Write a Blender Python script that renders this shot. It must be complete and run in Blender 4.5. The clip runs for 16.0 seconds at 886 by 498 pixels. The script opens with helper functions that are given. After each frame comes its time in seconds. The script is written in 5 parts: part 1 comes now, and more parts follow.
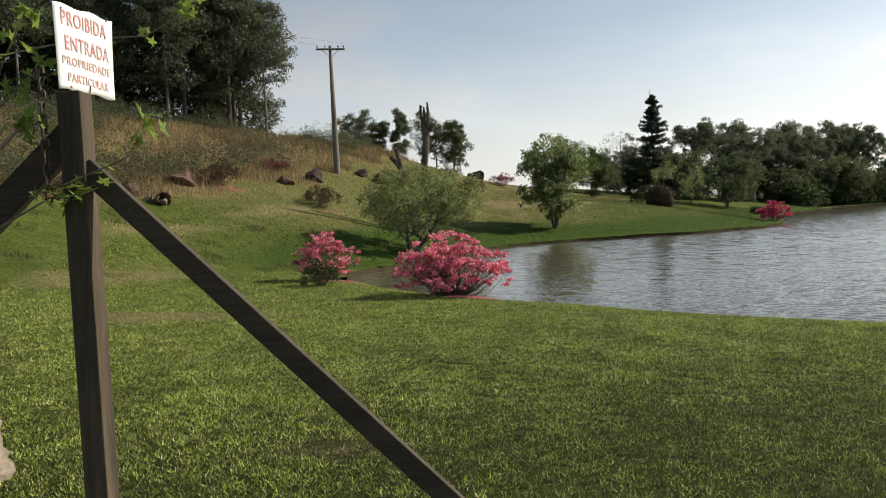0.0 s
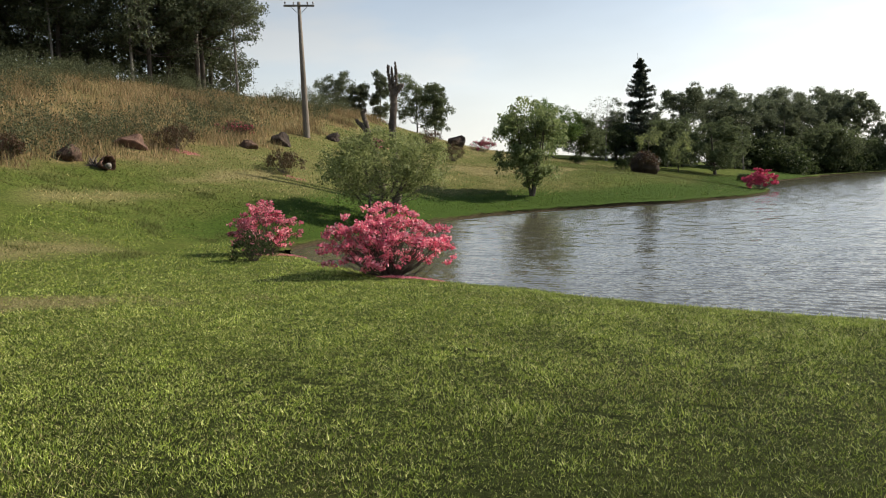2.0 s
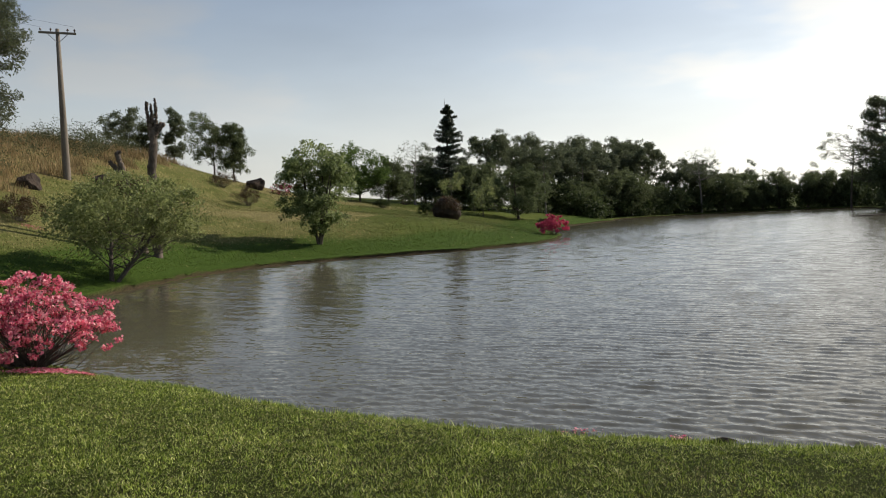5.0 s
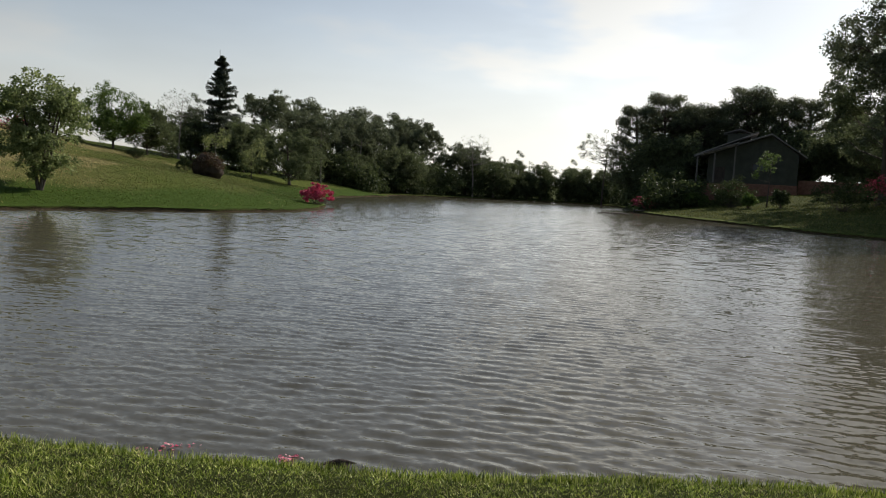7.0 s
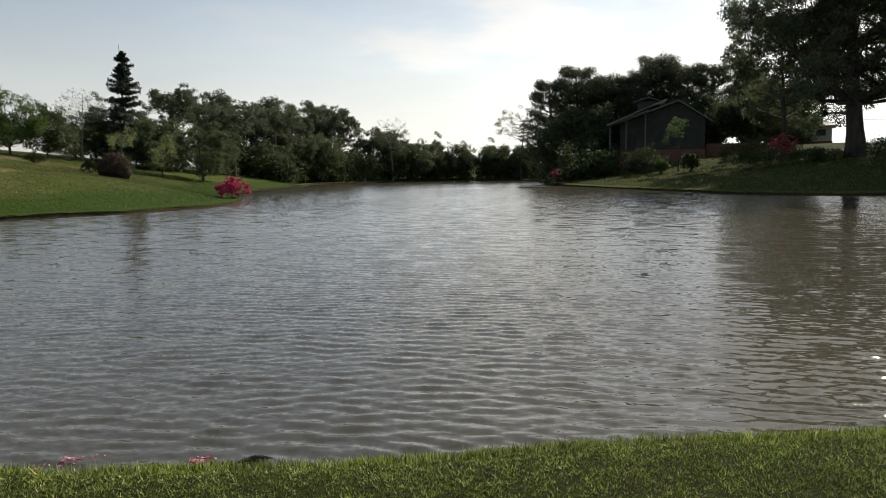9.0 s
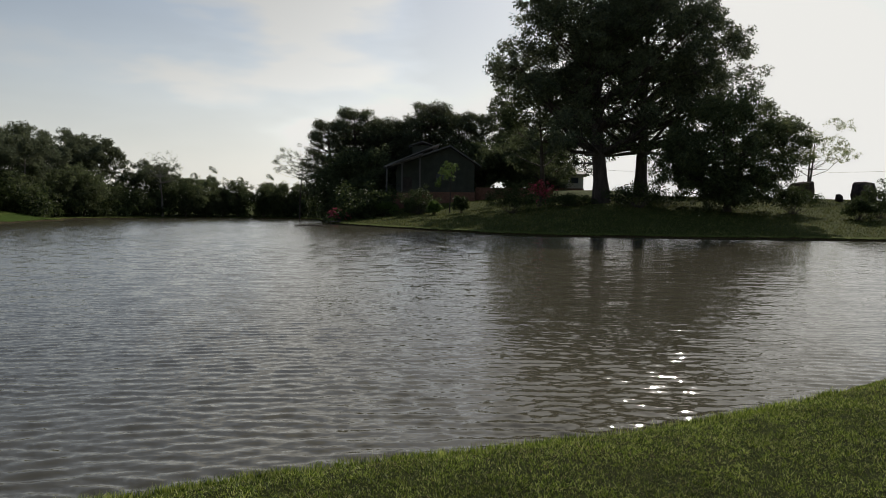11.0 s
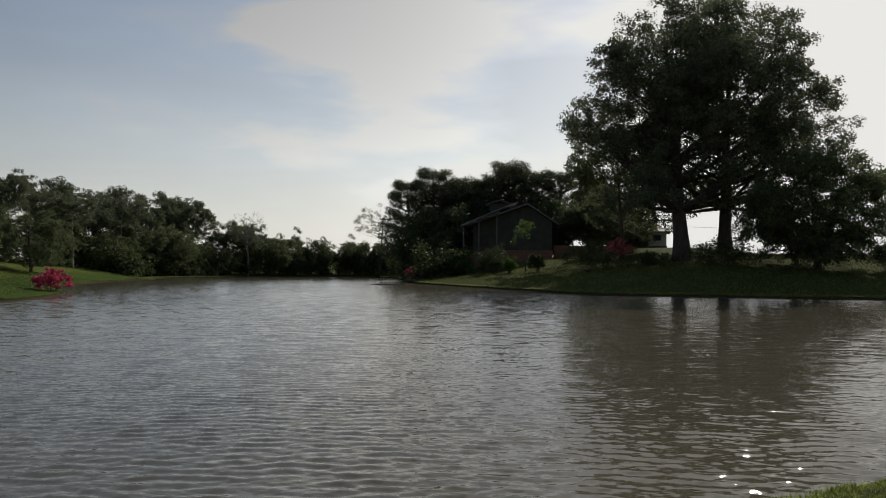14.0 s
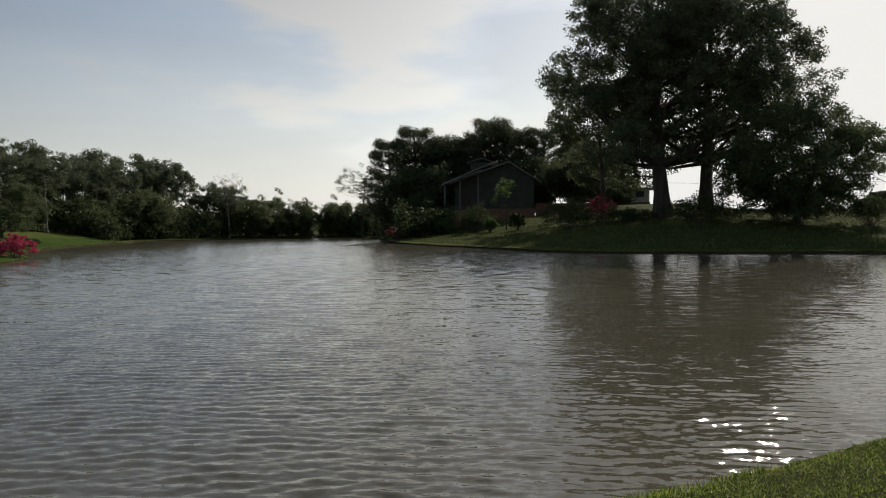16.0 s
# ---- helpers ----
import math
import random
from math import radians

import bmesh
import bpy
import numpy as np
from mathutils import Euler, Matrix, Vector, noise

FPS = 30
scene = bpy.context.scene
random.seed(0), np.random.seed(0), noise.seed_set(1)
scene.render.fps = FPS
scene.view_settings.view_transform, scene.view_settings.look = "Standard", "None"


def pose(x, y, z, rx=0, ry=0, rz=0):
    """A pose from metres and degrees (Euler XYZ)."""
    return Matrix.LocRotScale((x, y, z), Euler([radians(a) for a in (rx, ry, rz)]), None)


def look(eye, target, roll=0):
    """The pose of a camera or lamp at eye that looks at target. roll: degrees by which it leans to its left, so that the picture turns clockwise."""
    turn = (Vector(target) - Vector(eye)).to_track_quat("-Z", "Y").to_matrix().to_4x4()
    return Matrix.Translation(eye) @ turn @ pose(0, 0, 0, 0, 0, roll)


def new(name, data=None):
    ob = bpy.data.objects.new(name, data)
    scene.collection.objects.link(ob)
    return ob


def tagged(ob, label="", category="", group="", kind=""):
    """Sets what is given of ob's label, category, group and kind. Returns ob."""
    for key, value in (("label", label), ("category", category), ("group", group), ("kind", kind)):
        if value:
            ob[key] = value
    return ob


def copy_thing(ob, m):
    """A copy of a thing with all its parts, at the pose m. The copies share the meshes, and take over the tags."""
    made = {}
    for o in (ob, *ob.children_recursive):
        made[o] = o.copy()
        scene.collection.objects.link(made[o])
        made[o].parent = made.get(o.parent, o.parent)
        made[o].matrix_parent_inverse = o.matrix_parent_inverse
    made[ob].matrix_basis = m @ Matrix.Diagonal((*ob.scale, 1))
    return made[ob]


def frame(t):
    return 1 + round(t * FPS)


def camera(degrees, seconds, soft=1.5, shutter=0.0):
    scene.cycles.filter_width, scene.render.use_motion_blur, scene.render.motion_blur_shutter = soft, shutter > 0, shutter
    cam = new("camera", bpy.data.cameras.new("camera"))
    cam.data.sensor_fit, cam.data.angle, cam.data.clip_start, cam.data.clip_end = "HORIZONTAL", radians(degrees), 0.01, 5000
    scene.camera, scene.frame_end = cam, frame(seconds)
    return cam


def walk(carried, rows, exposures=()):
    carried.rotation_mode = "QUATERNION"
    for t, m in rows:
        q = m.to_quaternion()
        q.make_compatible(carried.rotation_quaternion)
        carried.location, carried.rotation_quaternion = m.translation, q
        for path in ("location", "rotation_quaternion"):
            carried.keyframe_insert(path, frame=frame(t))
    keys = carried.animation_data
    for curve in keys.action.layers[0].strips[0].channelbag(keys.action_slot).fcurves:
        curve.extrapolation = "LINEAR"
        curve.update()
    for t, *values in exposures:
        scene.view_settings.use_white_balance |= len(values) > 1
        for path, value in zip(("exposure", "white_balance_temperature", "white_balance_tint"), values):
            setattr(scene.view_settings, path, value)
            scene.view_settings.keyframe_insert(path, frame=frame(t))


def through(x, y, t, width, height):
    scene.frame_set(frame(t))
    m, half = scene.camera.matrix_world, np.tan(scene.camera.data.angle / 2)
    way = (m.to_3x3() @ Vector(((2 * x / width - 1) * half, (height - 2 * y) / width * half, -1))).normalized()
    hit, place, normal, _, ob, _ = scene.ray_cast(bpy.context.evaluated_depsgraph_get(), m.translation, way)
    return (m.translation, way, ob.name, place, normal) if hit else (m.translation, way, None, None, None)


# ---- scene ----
cam = camera(60.2, 16.0, soft=1.0)

PATH = [
    (0, (0.085, -0.008, 1.933), (0.089, 1.99, 1.845), -2.9),
    (0.5, (0.263, 0.526, 1.982), (0.244, 2.519, 1.816), -2.6),
    (1, (0.575, 1.098, 1.966), (0.501, 3.091, 1.818), -3.8),
    (1.5, (0.863, 1.509, 1.837), (0.862, 3.504, 1.7), -0.2),
    (2, (1.211, 1.902, 1.955), (1.235, 3.894, 1.776), -2.6),
    (2.5, (1.588, 2.307, 2.014), (1.537, 4.297, 1.827), -0.2),
    (3, (1.966, 2.724, 2.081), (2.053, 4.711, 1.87), 0.4),
    (3.5, (2.435, 3.123, 2.164), (2.368, 5.115, 2.0), -4.0),
    (4, (2.789, 3.448, 2.135), (2.721, 5.443, 2.004), -4.0),
    (4.5, (3.27, 3.756, 2.159), (3.465, 5.746, 2.111), -5.8),
    (5, (3.799, 4.049, 2.199), (4.272, 5.99, 2.107), -2.5),
    (7.5, (5.911, 5.14, 2.059), (6.96, 6.834, 1.884), 2.2),
    (8, (6.011, 5.18, 2.002), (7.056, 6.878, 1.837), -0.7),
    (8.5, (5.964, 5.155, 2.029), (7.061, 6.816, 1.838), -0.9),
    (9, (5.871, 5.084, 2.058), (7.033, 6.699, 1.855), -0.5),
    (9.5, (5.888, 4.99, 2.026), (7.205, 6.484, 1.842), 0.4),
    (10, (5.975, 4.851, 1.983), (7.411, 6.234, 1.823), 0.9),
    (12.5, (6.825, 4.389, 1.991), (8.466, 5.532, 1.936), 0.2),
    (13, (7.04, 4.372, 2.019), (8.519, 5.719, 2.006), 0.4),
    (13.5, (7.272, 4.193, 2.034), (8.739, 5.552, 2.089), -0.3),
    (14, (7.627, 3.996, 2.054), (9.053, 5.397, 2.104), 0.6),
    (14.5, (8.065, 3.86, 2.096), (9.399, 5.35, 2.058), 0.1),
    (15, (8.434, 3.654, 2.06), (9.78, 5.133, 2.013), 0.3),
    (15.5, (8.719, 3.6, 2.056), (10.096, 5.049, 1.995), -0.6),
    (16, (9.002, 3.807, 2.122), (10.449, 5.187, 2.065), -0.2),
]
walk(cam, [(t, look(eye, target, roll)) for t, eye, target, roll in PATH], exposures=[(0, 0.2), (1.5, 0.4), (4, 0.42), (5, 0.02), (7.5, -0.12), (9, -0.1), (10, -0.33), (12.5, -0.67), (16, -0.5)])

# ---- light ----
SUN_AZ, SUN_EL = radians(71.5), radians(33)
world = bpy.data.worlds.new("sky")
scene.world = world
world.use_nodes = True
wn, wl = world.node_tree.nodes, world.node_tree.links
wn.clear()
sky = wn.new("ShaderNodeTexSky")
sky.sky_type, sky.sun_disc, sky.sun_elevation, sky.sun_rotation = "NISHITA", False, SUN_EL, SUN_AZ
sky.air_density, sky.dust_density, sky.ozone_density = 1.0, 0.8, 0.9
background = wn.new("ShaderNodeBackground")
background.inputs["Strength"].default_value = 0.118
wo = wn.new("ShaderNodeOutputWorld")
# thin high cloud, in soft streaks over the whole sky
wco, wmap, wnoise = wn.new("ShaderNodeTexCoord"), wn.new("ShaderNodeMapping"), wn.new("ShaderNodeTexNoise")
wmap.inputs["Scale"].default_value = (1.3, 1.3, 4.5)
wnoise.inputs["Scale"].default_value, wnoise.inputs["Detail"].default_value, wnoise.inputs["Roughness"].default_value = 1.25, 5.0, 0.5
wramp = wn.new("ShaderNodeValToRGB")
wramp.color_ramp.elements[0].position, wramp.color_ramp.elements[1].position = 0.49, 0.72
wramp.color_ramp.elements[0].color, wramp.color_ramp.elements[1].color = (0.0, 0.0, 0.0, 1), (0.75, 0.75, 0.75, 1)
wl.new(wco.outputs["Generated"], wmap.inputs["Vector"])
wl.new(wmap.outputs["Vector"], wnoise.inputs["Vector"])
wl.new(wnoise.outputs["Fac"], wramp.inputs["Fac"])
grey, veil = wn.new("ShaderNodeRGBToBW"), wn.new("ShaderNodeMixRGB")
tint = wn.new("ShaderNodeMixRGB")
tint.blend_type = "MULTIPLY"
tint.inputs[0].default_value, tint.inputs[2].default_value = 1.0, (1.13, 1.115, 1.06, 1)
wl.new(sky.outputs["Color"], grey.inputs["Color"])
wl.new(grey.outputs["Val"], tint.inputs[1])
wsep, whaze, wmax = wn.new("ShaderNodeSeparateXYZ"), wn.new("ShaderNodeValToRGB"), wn.new("ShaderNodeMath")
wmax.operation = "MAXIMUM"
whaze.color_ramp.elements.new(0.3)
for e, (p, v) in zip(whaze.color_ramp.elements, ((0.0, 0.92), (0.18, 0.5), (0.5, 0.06))):
    e.position, e.color = p, (v, v, v, 1)
wl.new(wco.outputs["Generated"], wsep.inputs["Vector"])
wl.new(wsep.outputs["Z"], whaze.inputs["Fac"])
wl.new(whaze.outputs["Color"], wmax.inputs[0])
# one broad bright cloud below the sun
wdot, wsoft, wadd, wtop = wn.new("ShaderNodeVectorMath"), wn.new("ShaderNodeMapRange"), wn.new("ShaderNodeMath"), wn.new("ShaderNodeMath")
wdot.operation, wtop.operation = "DOT_PRODUCT", "MAXIMUM"
wdot.inputs[1].default_value = (math.sin(radians(71)) * math.cos(radians(21)), math.cos(radians(71)) * math.cos(radians(21)), math.sin(radians(21)))
wsoft.inputs["From Min"].default_value, wsoft.inputs["From Max"].default_value = 1.355, 1.45
wsoft.inputs["To Max"].default_value = 0.9
wl.new(wco.outputs["Generated"], wdot.inputs[0])
wl.new(wdot.outputs["Value"], wadd.inputs[0])
wl.new(wnoise.outputs["Fac"], wadd.inputs[1])
wl.new(wadd.outputs["Value"], wsoft.inputs["Value"])
wl.new(wramp.outputs["Color"], wtop.inputs[0])
wl.new(wsoft.outputs["Result"], wtop.inputs[1])
wl.new(wtop.outputs["Value"], wmax.inputs[1])
wl.new(wmax.outputs["Value"], veil.inputs[0])
wl.new(sky.outputs["Color"], veil.inputs[1])
wl.new(tint.outputs["Color"], veil.inputs[2])
wlift, wshine = wn.new("ShaderNodeMath"), wn.new("ShaderNodeVectorMath")
wlift.operation, wshine.operation = "MULTIPLY_ADD", "SCALE"
wlift.inputs[1].default_value, wlift.inputs[2].default_value = 0.2, 0.94
wl.new(wtop.outputs["Value"], wlift.inputs[0])
wl.new(veil.outputs["Color"], wshine.inputs[0])
wl.new(wlift.outputs["Value"], wshine.inputs["Scale"])
# the haze round the sun is no brighter than a lit cloud
wcap = wn.new("ShaderNodeVectorMath")
wcap.operation = "MINIMUM"
wcap.inputs[1].default_value = (10.5, 10.4, 10.0)
wl.new(wshine.outputs["Vector"], wcap.inputs[0])
wl.new(wcap.outputs["Vector"], background.inputs["Color"])
wl.new(background.outputs["Background"], wo.inputs["Surface"])
sun_data = bpy.data.lights.new("sun", "SUN")
sun_data.energy, sun_data.angle, sun_data.color = 4.8, radians(0.6), (1.0, 0.93, 0.82)
sun = new("sun", sun_data)
SUN_DIR = Vector((math.sin(SUN_AZ) * math.cos(SUN_EL), math.cos(SUN_AZ) * math.cos(SUN_EL), math.sin(SUN_EL)))
sun.matrix_world = look(SUN_DIR * 80, (0, 0, 0))

# ---- mesh helpers ----


def mesh_np(name, V, F):
    """A mesh from arrays: vertices (n, 3) and faces (m, k)."""
    V, F = np.asarray(V, np.float32), np.asarray(F, np.int32)
    me = bpy.data.meshes.new(name)
    me.vertices.add(len(V))
    me.vertices.foreach_set("co", V.ravel())
    me.loops.add(F.size)
    me.loops.foreach_set("vertex_index", F.ravel())
    me.polygons.add(len(F))
    me.polygons.foreach_set("loop_start", np.arange(0, F.size, F.shape[1], dtype=np.int32))
    me.polygons.foreach_set("loop_total", np.full(len(F), F.shape[1], np.int32))
    me.update(calc_edges=True)
    return me


def smooth(me):
    me.polygons.foreach_set("use_smooth", np.ones(len(me.polygons), bool))
    return me


def merged(pieces):
    """Joins (V, F) pieces into one."""
    Vs, Fs, n = [], [], 0
    for V, F in pieces:
        V = np.asarray(V, float).reshape(-1, 3)
        Vs.append(V)
        Fs.append(np.asarray(F, int) + n)
        n += len(V)
    return np.concatenate(Vs), np.concatenate(Fs)


def part(name, geo, material, parent=None, label="", flat=False):
    """Links (V, F), a bmesh or a mesh as ONE mesh object, under its thing where one is given."""
    if isinstance(geo, tuple):
        me = mesh_np(name, *geo)
    elif isinstance(geo, bmesh.types.BMesh):
        me = bpy.data.meshes.new(name)
        geo.to_mesh(me)
        geo.free()
    else:
        me = geo
    if not flat:
        smooth(me)
    if material and not me.materials:
        me.materials.append(material)
    ob = new(name, me)
    if parent:
        ob.parent = parent
    return tagged(ob, label) if label else ob


def thing(name, place, label, category, group="", kind="", rz=0.0, s=1.0):
    ob = new(name)
    ob.empty_display_size = 0.2
    ob.matrix_basis = pose(*place, 0, 0, rz) @ Matrix.Diagonal((s, s, s, 1))
    return tagged(ob, label, category, group, kind)


def tube(points, radii, sides=6):
    P, R = np.asarray(points, float), np.asarray(radii, float)
    T = np.gradient(P, axis=0)
    T /= np.linalg.norm(T, axis=1, keepdims=True) + 1e-9
    ref = np.array([0.0, 0.0, 1.0]) if abs(T[0][2]) < 0.9 else np.array([1.0, 0.0, 0.0])
    A = np.cross(T, ref)
    A /= np.linalg.norm(A, axis=1, keepdims=True) + 1e-9
    B = np.cross(T, A)
    a = np.arange(sides) * 2 * np.pi / sides
    V = P[:, None] + R[:, None, None] * (np.cos(a)[None, :, None] * A[:, None] + np.sin(a)[None, :, None] * B[:, None])
    n = len(P)
    i, j = np.meshgrid(np.arange(n - 1), np.arange(sides), indexing="ij")
    k = (j + 1) % sides
    F = np.stack([i * sides + j, i * sides + k, (i + 1) * sides + k, (i + 1) * sides + j], -1).reshape(-1, 4)
    return V.reshape(-1, 3), F


def box(x0, y0, z0, x1, y1, z1, bevel=0.0):
    bm = bmesh.new()
    bmesh.ops.create_cube(bm, size=1.0)
    for v in bm.verts:
        v.co = Vector(((x0, x1)[v.co.x > 0], (y0, y1)[v.co.y > 0], (z0, z1)[v.co.z > 0]))
    if bevel:
        bmesh.ops.bevel(bm, geom=bm.edges[:], offset=bevel, segments=2, affect="EDGES", profile=0.5)
    return bm


def leaves(rng, centres, radii, n, size, flat=0.5, width=0.5, squash=0.75, shell=0.0):
    """n folded leaves round each centre, in a loose ball of that radius; flat: how level they lie."""
    centres, radii = np.asarray(centres, float), np.asarray(radii, float)
    m = len(centres) * n
    off = rng.normal(size=(m, 3))
    off /= np.linalg.norm(off, axis=1, keepdims=True)
    off *= (shell + (1 - shell) * rng.random((m, 1)) ** 0.5) * np.repeat(radii, n)[:, None]
    off[:, 2] *= squash
    C = np.repeat(centres, n, axis=0) + off
    up = rng.normal(size=(m, 3)) * (1 - flat) + np.array([0, 0, flat])
    up /= np.linalg.norm(up, axis=1, keepdims=True)
    d = np.cross(up, rng.normal(size=(m, 3)))
    d /= np.linalg.norm(d, axis=1, keepdims=True) + 1e-9
    s = np.cross(up, d)
    L = size * rng.uniform(0.6, 1.3, (m, 1))
    V = np.stack([C, C + d * L * 0.5 + s * L * width * 0.5 + up * L * 0.1, C + d * L, C + d * L * 0.5 - s * L * width * 0.5 + up * L * 0.1], 1)
    return V.reshape(-1, 3), np.arange(4 * m).reshape(-1, 4)


def branch(rng, start, way, length, r0, r1, bend=0.15, rise=0.0, n=5):
    P, d = [np.array(start, float)], np.array(way, float)
    for _ in range(n):
        d = d + rng.normal(size=3) * bend + np.array([0, 0, rise])
        d /= np.linalg.norm(d)
        P.append(P[-1] + d * length / n)
    return np.array(P), np.linspace(r0, r1, n + 1)


def way_of(az, up):
    return np.array([math.cos(az) * math.cos(up), math.sin(az) * math.cos(up), math.sin(up)])


# ---- materials ----


def nodes_of(name):
    m = bpy.data.materials.new(name)
    m.use_nodes = True
    return m, m.node_tree.nodes, m.node_tree.links, m.node_tree.nodes["Principled BSDF"]


def ramp_of(n, stops):
    r = n.new("ShaderNodeValToRGB")
    while len(r.color_ramp.elements) < len(stops):
        r.color_ramp.elements.new(0.5)
    for e, (p, c) in zip(r.color_ramp.elements, stops):
        e.position, e.color = p, (*c, 1)
    return r


def noise_of(n, l, vector, scale, detail=4.0, rough=0.6, stretch=None):
    t = n.new("ShaderNodeTexNoise")
    t.inputs["Scale"].default_value, t.inputs["Detail"].default_value, t.inputs["Roughness"].default_value = scale, detail, rough
    if stretch:
        mp = n.new("ShaderNodeMapping")
        mp.inputs["Scale"].default_value = stretch
        l.new(vector, mp.inputs["Vector"])
        vector = mp.outputs["Vector"]
    l.new(vector, t.inputs["Vector"])
    return t


def mix_of(n, l, fac, a, b, kind="MIX"):
    m = n.new("ShaderNodeMixRGB")
    m.blend_type = kind
    for socket, v in zip(m.inputs, (fac, a, b)):
        if isinstance(v, (int, float)):
            socket.default_value = v
        elif isinstance(v, tuple):
            socket.default_value = (*v, 1)
        else:
            l.new(v, socket)
    return m.outputs[0]


def surface(name, dark, light, scale=3.0, fine=30.0, rough=0.8, bump=0.01, stretch=None, metallic=0.0, spec=0.3):
    """A rough surface with tone at two scales and fine relief."""
    m, n, l, b = nodes_of(name)
    co = n.new("ShaderNodeTexCoord").outputs["Object"]
    big, small = noise_of(n, l, co, scale, 4, 0.6, stretch), noise_of(n, l, co, fine, 5, 0.65, stretch)
    tone = ramp_of(n, [(0.3, dark), (0.7, light)])
    l.new(big.outputs["Fac"], tone.inputs["Fac"])
    grain = ramp_of(n, [(0.3, (0.55, 0.55, 0.55)), (0.7, (1.2, 1.2, 1.2))])
    l.new(small.outputs["Fac"], grain.inputs["Fac"])
    l.new(mix_of(n, l, 0.8, tone.outputs["Color"], grain.outputs["Color"], "MULTIPLY"), b.inputs["Base Color"])
    b.inputs["Roughness"].default_value, b.inputs["Metallic"].default_value = rough, metallic
    b.inputs["Specular IOR Level"].default_value = spec
    bp = n.new("ShaderNodeBump")
    bp.inputs["Distance"].default_value = bump
    l.new(small.outputs["Fac"], bp.inputs["Height"])
    l.new(bp.outputs["Normal"], b.inputs["Normal"])
    return m


def foliage(name, tones, through=0.3, rough=0.55, drift=0.35, spec=0.25, lo=0.75, hi=1.2):
    """Leaves of several tones, leaf by leaf and in broad drifts, that let some light through."""
    m, n, l, b = nodes_of(name)
    geo = n.new("ShaderNodeNewGeometry")
    co = n.new("ShaderNodeTexCoord").outputs["Object"]
    tone = ramp_of(n, [(i / max(1, len(tones) - 1), c) for i, c in enumerate(tones)])
    l.new(geo.outputs["Random Per Island"], tone.inputs["Fac"])
    big = noise_of(n, l, co, drift, 3)
    shade = ramp_of(n, [(0.3, (lo, lo, lo)), (0.7, (hi, hi, hi * 0.96))])
    l.new(big.outputs["Fac"], shade.inputs["Fac"])
    colour = mix_of(n, l, 1.0, tone.outputs["Color"], shade.outputs["Color"], "MULTIPLY")
    l.new(colour, b.inputs["Base Color"])
    b.inputs["Roughness"].default_value, b.inputs["Specular IOR Level"].default_value = rough, spec
    tr, mx = n.new("ShaderNodeBsdfTranslucent"), n.new("ShaderNodeMixShader")
    l.new(colour, tr.inputs["Color"])
    mx.inputs["Fac"].default_value = through
    l.new(b.outputs["BSDF"], mx.inputs[1])
    l.new(tr.outputs["BSDF"], mx.inputs[2])
    l.new(mx.outputs["Shader"], n["Material Output"].inputs["Surface"])
    return m


BARK = surface("bark", (0.05, 0.04, 0.032), (0.13, 0.105, 0.085), 1.5, 14, 0.9, 0.03, (1, 1, 0.25))
BARK_PALE = surface("pale_bark", (0.14, 0.12, 0.1), (0.3, 0.27, 0.23), 1.5, 14, 0.85, 0.02, (1, 1, 0.3))
BARK_DEAD = surface("dead_wood", (0.06, 0.046, 0.036), (0.2, 0.155, 0.12), 1.2, 9, 0.9, 0.05, (1, 1, 0.3))
PINE = foliage("pine_needles", [(0.06, 0.074, 0.045), (0.1, 0.118, 0.066), (0.15, 0.165, 0.085)], 0.45, 0.5, 0.35, 0.25)
SPRUCE = foliage("spruce_needles", [(0.045, 0.058, 0.042), (0.075, 0.092, 0.055)], 0.3, 0.45, 0.35, 0.4)
EUC = foliage("eucalyptus_leaves", [(0.08, 0.094, 0.06), (0.13, 0.15, 0.088), (0.18, 0.2, 0.11)], 0.4, 0.6, 0.35, 0.1)
WOOD_FAR = foliage("wood_leaves", [(0.075, 0.092, 0.05), (0.12, 0.145, 0.068), (0.165, 0.19, 0.09)], 0.48, 0.6, 0.35, 0.08)
SPRING = foliage("spring_leaves", [(0.06, 0.1, 0.025), (0.11, 0.17, 0.04), (0.17, 0.23, 0.06)], 0.4)
MAPLE = foliage("maple_leaves", [(0.11, 0.145, 0.055), (0.21, 0.255, 0.1), (0.33, 0.37, 0.16)], 0.55)
OLIVE = foliage("willow_leaves", [(0.12, 0.15, 0.05), (0.24, 0.27, 0.1), (0.38, 0.4, 0.17)], 0.55)
SHRUB = foliage("shrub_leaves", [(0.035, 0.05, 0.02), (0.06, 0.08, 0.03), (0.09, 0.11, 0.045)], 0.35, 0.6, 0.35, 0.1)
RUSSET = foliage("russet_leaves", [(0.05, 0.03, 0.018), (0.1, 0.055, 0.03), (0.07, 0.075, 0.03), (0.15, 0.06, 0.04)], 0.25)
FLOWER = foliage("azalea_flowers", [(0.58, 0.075, 0.16), (0.78, 0.18, 0.27), (0.88, 0.31, 0.39), (0.95, 0.55, 0.56)], 0.4, 0.5, 1.5)
FLOWER_DEEP = foliage("magenta_flowers", [(0.4, 0.03, 0.1), (0.6, 0.06, 0.15), (0.7, 0.14, 0.22)], 0.35, 0.5, 1.0)
BLADE = foliage("grass_blades", [(0.03, 0.052, 0.01), (0.1, 0.142, 0.02), (0.22, 0.285, 0.038), (0.38, 0.44, 0.08), (0.72, 0.7, 0.3)], 0.22, 0.5, 1.6, 0.18, 0.76, 1.5)
